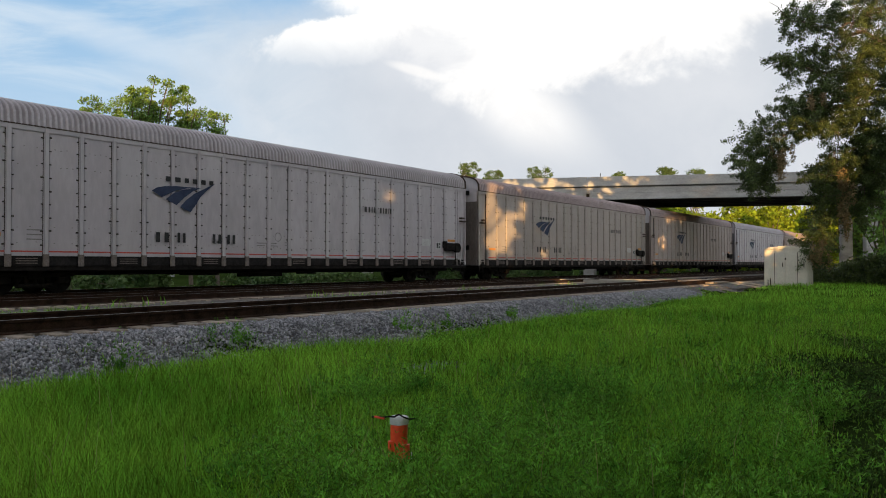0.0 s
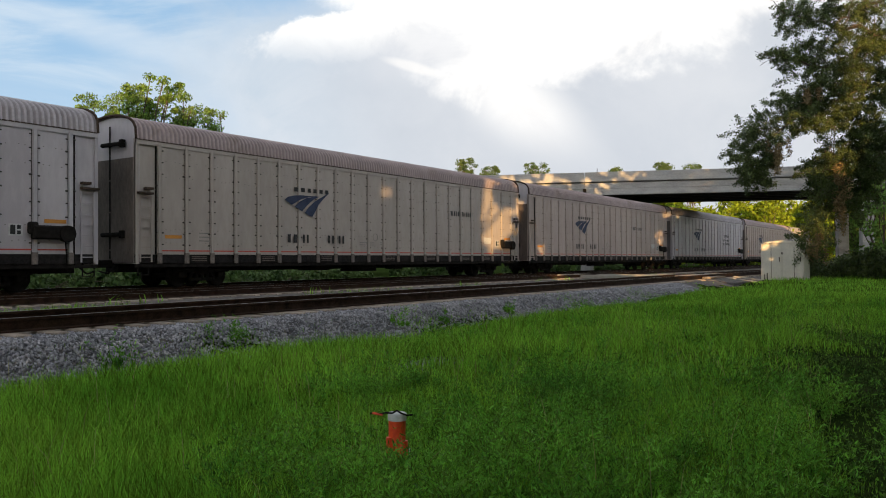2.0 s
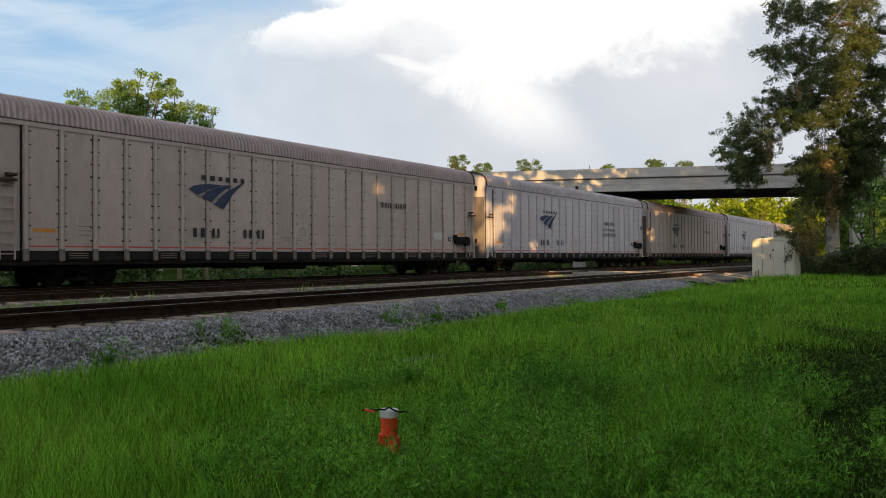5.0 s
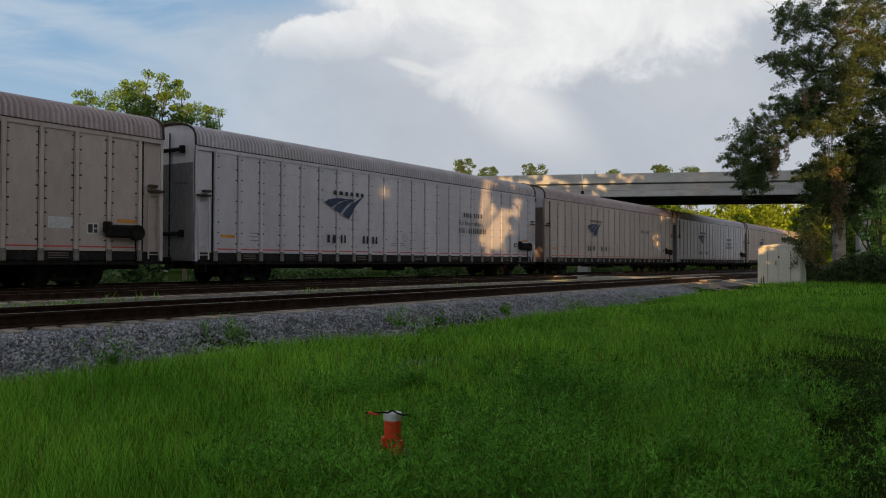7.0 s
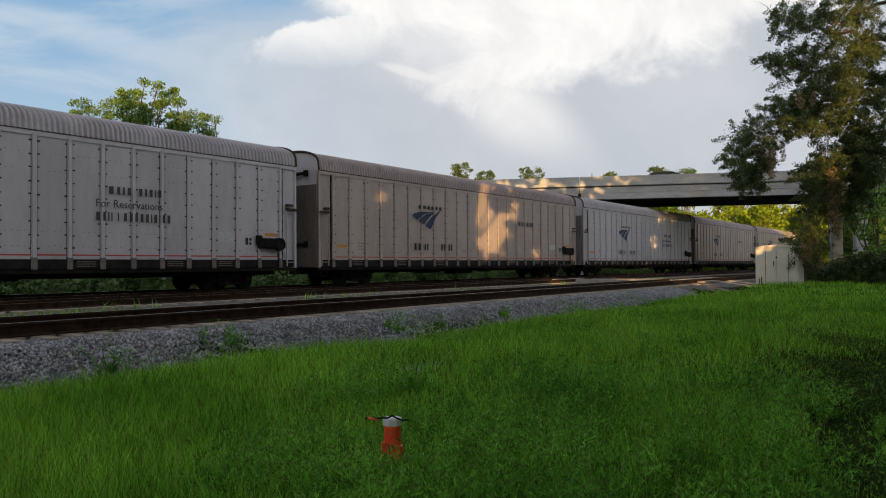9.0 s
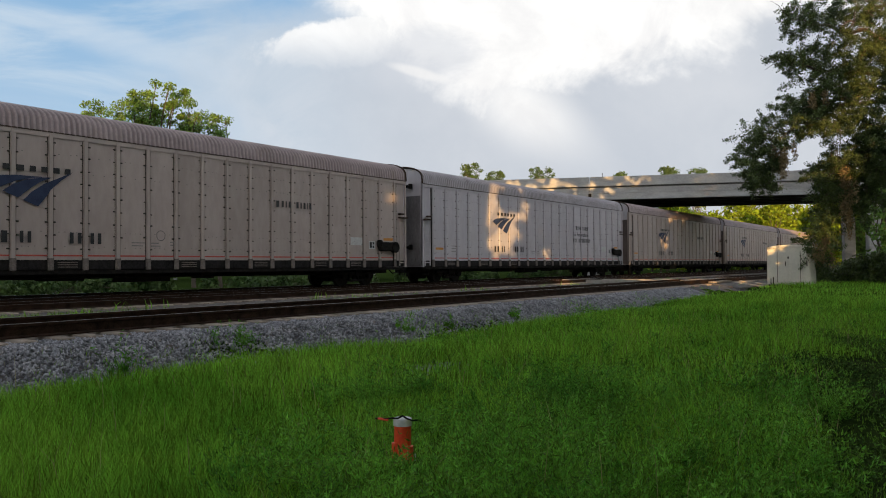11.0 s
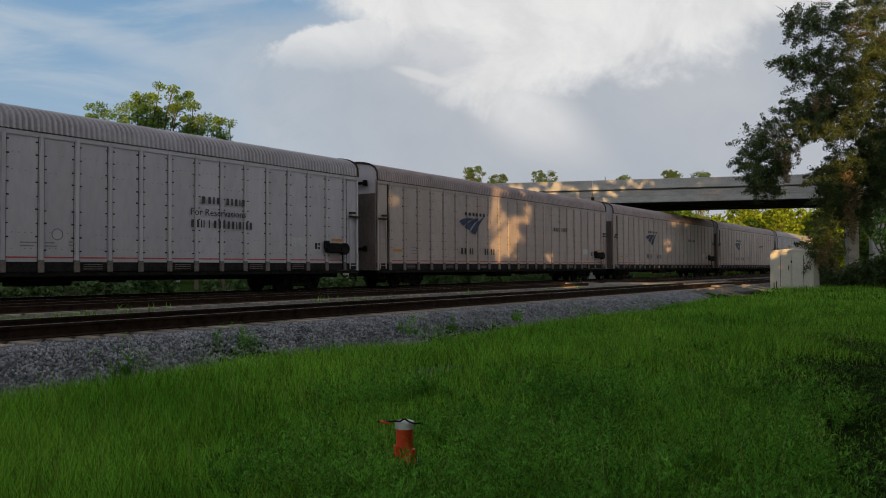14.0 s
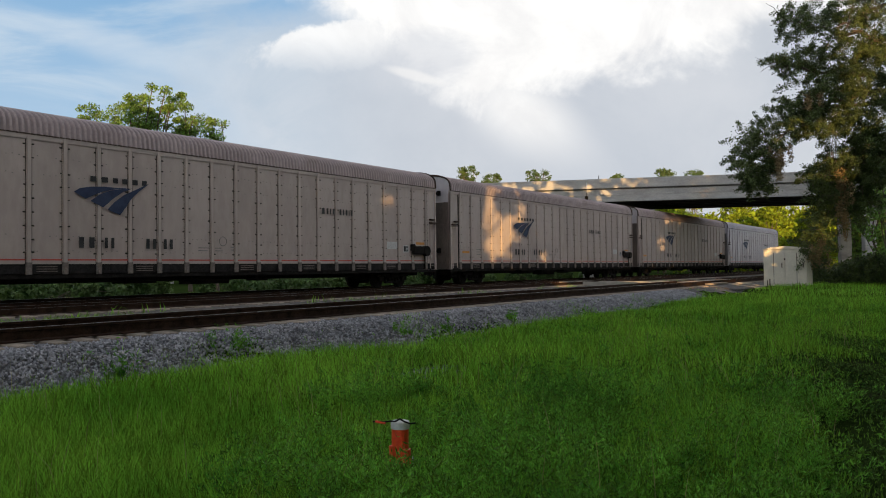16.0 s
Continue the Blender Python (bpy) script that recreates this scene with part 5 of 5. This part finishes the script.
        ways.append(lift / np.linalg.norm(lift, axis=1, keepdims=True) * rng.uniform(0.4, 1.3, (len(lift), 1)))
    v, f = leaf_quads(rng, np.concatenate(pts), np.concatenate(sizes)[:, None], 0.5, 4.4, np.concatenate(ways))
    tagged(new("weeds", fast_mesh("weeds", v, f, M["weed"], 4)), "leafy dark green weeds growing through the grass", "weeds", kind="stuff")
    # small leaves lying on the worn strip
    x, y = field(rng, 300000, 3.6, 20.0, 0.62)
    a = radians(34.188)
    across = (x * math.sin(a) - y * math.cos(a)) / (x * math.cos(a) + y * math.sin(a))
    keep = (across > 0.39) & (patchy(x, y, 3.0) + rng.normal(0, 0.2, len(x)) > 0.36)
    x, y = x[keep], y[keep]
    low = np.stack([x, y, ground_z(x, y) + 0.02 + 0.1 * rng.random(len(x)) ** 1.5], 1)
    v, f = leaf_quads(rng, low, 0.017, 0.7, 2.0)
    tagged(new("weeds", fast_mesh("weeds", v, f, M["litter"], 4)), "low creeping growth and leaf litter on worn soil", "weeds", kind="stuff")
    # the meadow goes on round and behind the viewer
    r, a = 14 * np.sqrt(rng.random(36000)), rng.uniform(math.radians(68), math.radians(362), 36000)
    x, y = r * np.cos(a), r * np.sin(a)
    keep = (r > 0.5) & (y < 9.6)
    x, y = x[keep], y[keep]
    h = 0.3 * rng.uniform(0.4, 1.25, len(x)) * (0.5 + 0.6 * patchy(x, y))
    v, f = blades(rng, x, y, h, 0.014 * np.ones(len(x)), h * 0.4)
    tagged(new("grass", fast_mesh("grass", v, f, M["grass"], 3)), "green meadow grass under and behind the viewpoint", "grass", kind="stuff")
    # pale dry stems
    x, y = field(rng, 900, 4.5, 20.0)
    keep = (y < 9.6) & (y > 0.1 * x)
    x, y = x[keep], y[keep]
    h = rng.uniform(0.35, 0.6, len(x))
    v, f = blades(rng, x, y, h, 0.006 * np.ones(len(x)), h * 0.25)
    tagged(new("dry_stems", fast_mesh("dry_stems", v, f, M["straw"], 3)), "pale dry grass stems in the meadow", "grass", kind="stuff")


def build_ballast():
    """Crushed stone on the near track's shoulder and between its ties."""
    rng = np.random.default_rng(21)
    n = 70000
    x = 1.0 + 34.0 * rng.random(n) ** 1.4
    y = 9.7 + 1.9 * rng.random(n) ** 0.8
    x2, y2 = rng.uniform(1, 40, 9000), rng.uniform(13.6, 15.6, 9000)
    x, y = np.concatenate([x, x2]), np.concatenate([y, y2])
    toe = 10.0 + 0.35 * np.sin(x * 0.9) + 0.2 * np.sin(x * 2.3)
    keep = (y > toe - rng.exponential(0.42, len(x)))
    x, y = np.concatenate([x[keep], rng.normal(9.4, 0.5, 900), rng.normal(9.0, 1.2, 700)]), np.concatenate([y[keep], rng.normal(6.6, 0.2, 900), rng.normal(9.5, 0.15, 700)])
    n = len(x)
    base = np.array([(1, 0, 0), (-1, 0, 0), (0, 1, 0), (0, -1, 0), (0, 0, 1), (0, 0, -1)], float)
    tri = np.array([(0, 2, 4), (2, 1, 4), (1, 3, 4), (3, 0, 4), (2, 0, 5), (1, 2, 5), (3, 1, 5), (0, 3, 5)])
    size = 0.0245 * rng.uniform(0.6, 1.5, (n, 1, 1))
    v = base[None] * size * rng.uniform(0.6, 1.3, (n, 6, 1)) + rng.normal(0, 0.005, (n, 6, 3))
    a = rng.uniform(0, 2 * np.pi, n)
    t = rng.uniform(-0.8, 0.8, n)
    c, s, ct, st = np.cos(a), np.sin(a), np.cos(t), np.sin(t)
    v = np.stack([v[..., 0], v[..., 1] * ct[:, None] - v[..., 2] * st[:, None], v[..., 1] * st[:, None] + v[..., 2] * ct[:, None]], -1)
    v = np.stack([v[..., 0] * c[:, None] - v[..., 1] * s[:, None], v[..., 0] * s[:, None] + v[..., 1] * c[:, None], v[..., 2]], -1)
    v += np.stack([x, y, ground_z(x, y) + 0.008], 1)[:, None, :]
    f = tri[None] + 6 * np.arange(n)[:, None, None]
    tagged(new("ballast", fast_mesh("ballast", v.reshape(-1, 3), f.reshape(-1, 3), M["stone"], 3)), "loose grey crushed stone along the track", "gravel", kind="stuff")


build_meadow()
build_ballast()


# ---------- crossing and the car on the overpass ----------
def build_crossing():
    ob = thing("plank_crossing", "weathered timber plank crossing laid between the rails", "level crossing", kind="structure", at=pose(41.0, 11.75, 0))
    plank = mesh_of("plank", boxes((0, 2.9, 0, 0.21, -0.1, -0.008), bevel=0.01), M["tie"])
    for k in range(5):
        part("plank", plank, None, ob, at=pose(0, 0.14 + 0.245 * k, 0.008 + 0.0138 * k))
    for k in range(2):
        part("plank", plank, None, ob, at=pose(0, -0.52 + 0.225 * k, -0.02))
    for x in (44.0, 46.4):
        for y0, y1, z in ((12.0, 13.1, 0.06), (13.5, 19.75, -0.02), (20.2, 21.3, 0.0)):
            tagged(part("crossing_edge", boxes((x, x + 0.4, y0, y1, -0.4, z), bevel=0.02), M["gravel"], None), "pale concrete edge strip of the level crossing", "crossing edge", "edges of the crossing", "structure")
        tagged(part("crossing_edge", boxes((0, 0.4, 0, 2.0, -0.12, 0.05), bevel=0.02), M["gravel"], None, at=pose(x, 9.5, -0.39, 7.5)), "pale concrete edge strip of the level crossing", "crossing edge", "edges of the crossing", "structure")
    bm = boxes((0, 3.5, 0, 1.5, -0.12, 0.03), bevel=0.02)
    tagged(part("crossing_apron", bm, M["bed"], None, "", at=pose(40.3, 9.9, -0.34, 7.5)), "packed gravel apron beside the plank crossing", "road apron", kind="structure")


def build_bridge_car():
    ob = thing("passenger_car", "dark grey car driving over the overpass", "car")
    part("body", boxes((-2.3, 2.3, -0.92, 0.92, 0.3, 0.95), bevel=0.1), M["carpaint"], ob)
    bm = bmesh.new()
    bm_poly(bm, [(-2.0, 0.95), (-1.45, 1.22), (-1.2, 1.3), (0.2, 1.3), (0.45, 1.24), (1.1, 0.95)], -0.82, 0.82)
    part("cabin", bm, M["carpaint"], ob)
    for y in (-0.835, 0.822):
        for a, b in ((-1.2, -0.5), (-0.42, 0.2)):
            part("window", boxes((a, b, y, y + 0.013, 1.02, 1.22)), M["glass"], ob)
    tyre = bmesh.new()
    bm_cyl(tyre, (0, -0.11, 0), (0, 0.11, 0), 0.35, 0.35, 16)
    tyre = mesh_of("wheel", tyre, M["black"])
    for x in (-1.45, 1.45):
        for y in (-0.84, 0.84):
            part("wheel", tyre, None, ob, at=pose(x, y, 0.35))
    return ob


build_crossing()
bridge_car = build_bridge_car()


# ---------- movement ----------
def motions():
    for car, x in cars:
        walk(car, [(t, pose(x - s, TRAIN_Y, 0.0)) for t, s in RUN])
    # the wheels roll on the rails: one turn in 2.64 m
    steps = [k / FPS for k in range(int(16 * FPS) + 1)]
    turned = np.interp(steps, [t for t, _ in RUN], [s for _, s in RUN]) / 0.42
    rolls = {}
    for ob, dx in wheelsets:
        if dx not in rolls:
            walk(ob, [(t, pose(dx, 0, 0.42, 0, -math.degrees(a), 0)) for t, a in zip(steps, turned)])
            rolls[dx] = (ob.animation_data.action, ob.animation_data.action_slot)
        else:
            ob.rotation_mode = "QUATERNION"
            ob.animation_data_create()
            ob.animation_data.action, ob.animation_data.action_slot = rolls[dx]
    # the car crosses the overpass once
    a = radians(BRIDGE_TURN)
    rows = []
    for t in (0.0, 16.0):
        u = 9.2 + 13.3 * (t - 8.5)
        rows.append((t, pose(BRIDGE_AT[0] + u * math.cos(a) - 2.6 * math.sin(a), BRIDGE_AT[1] + u * math.sin(a) + 2.6 * math.cos(a), 8.05, 0, 0, BRIDGE_TURN)))
    walk(bridge_car, rows)


motions()
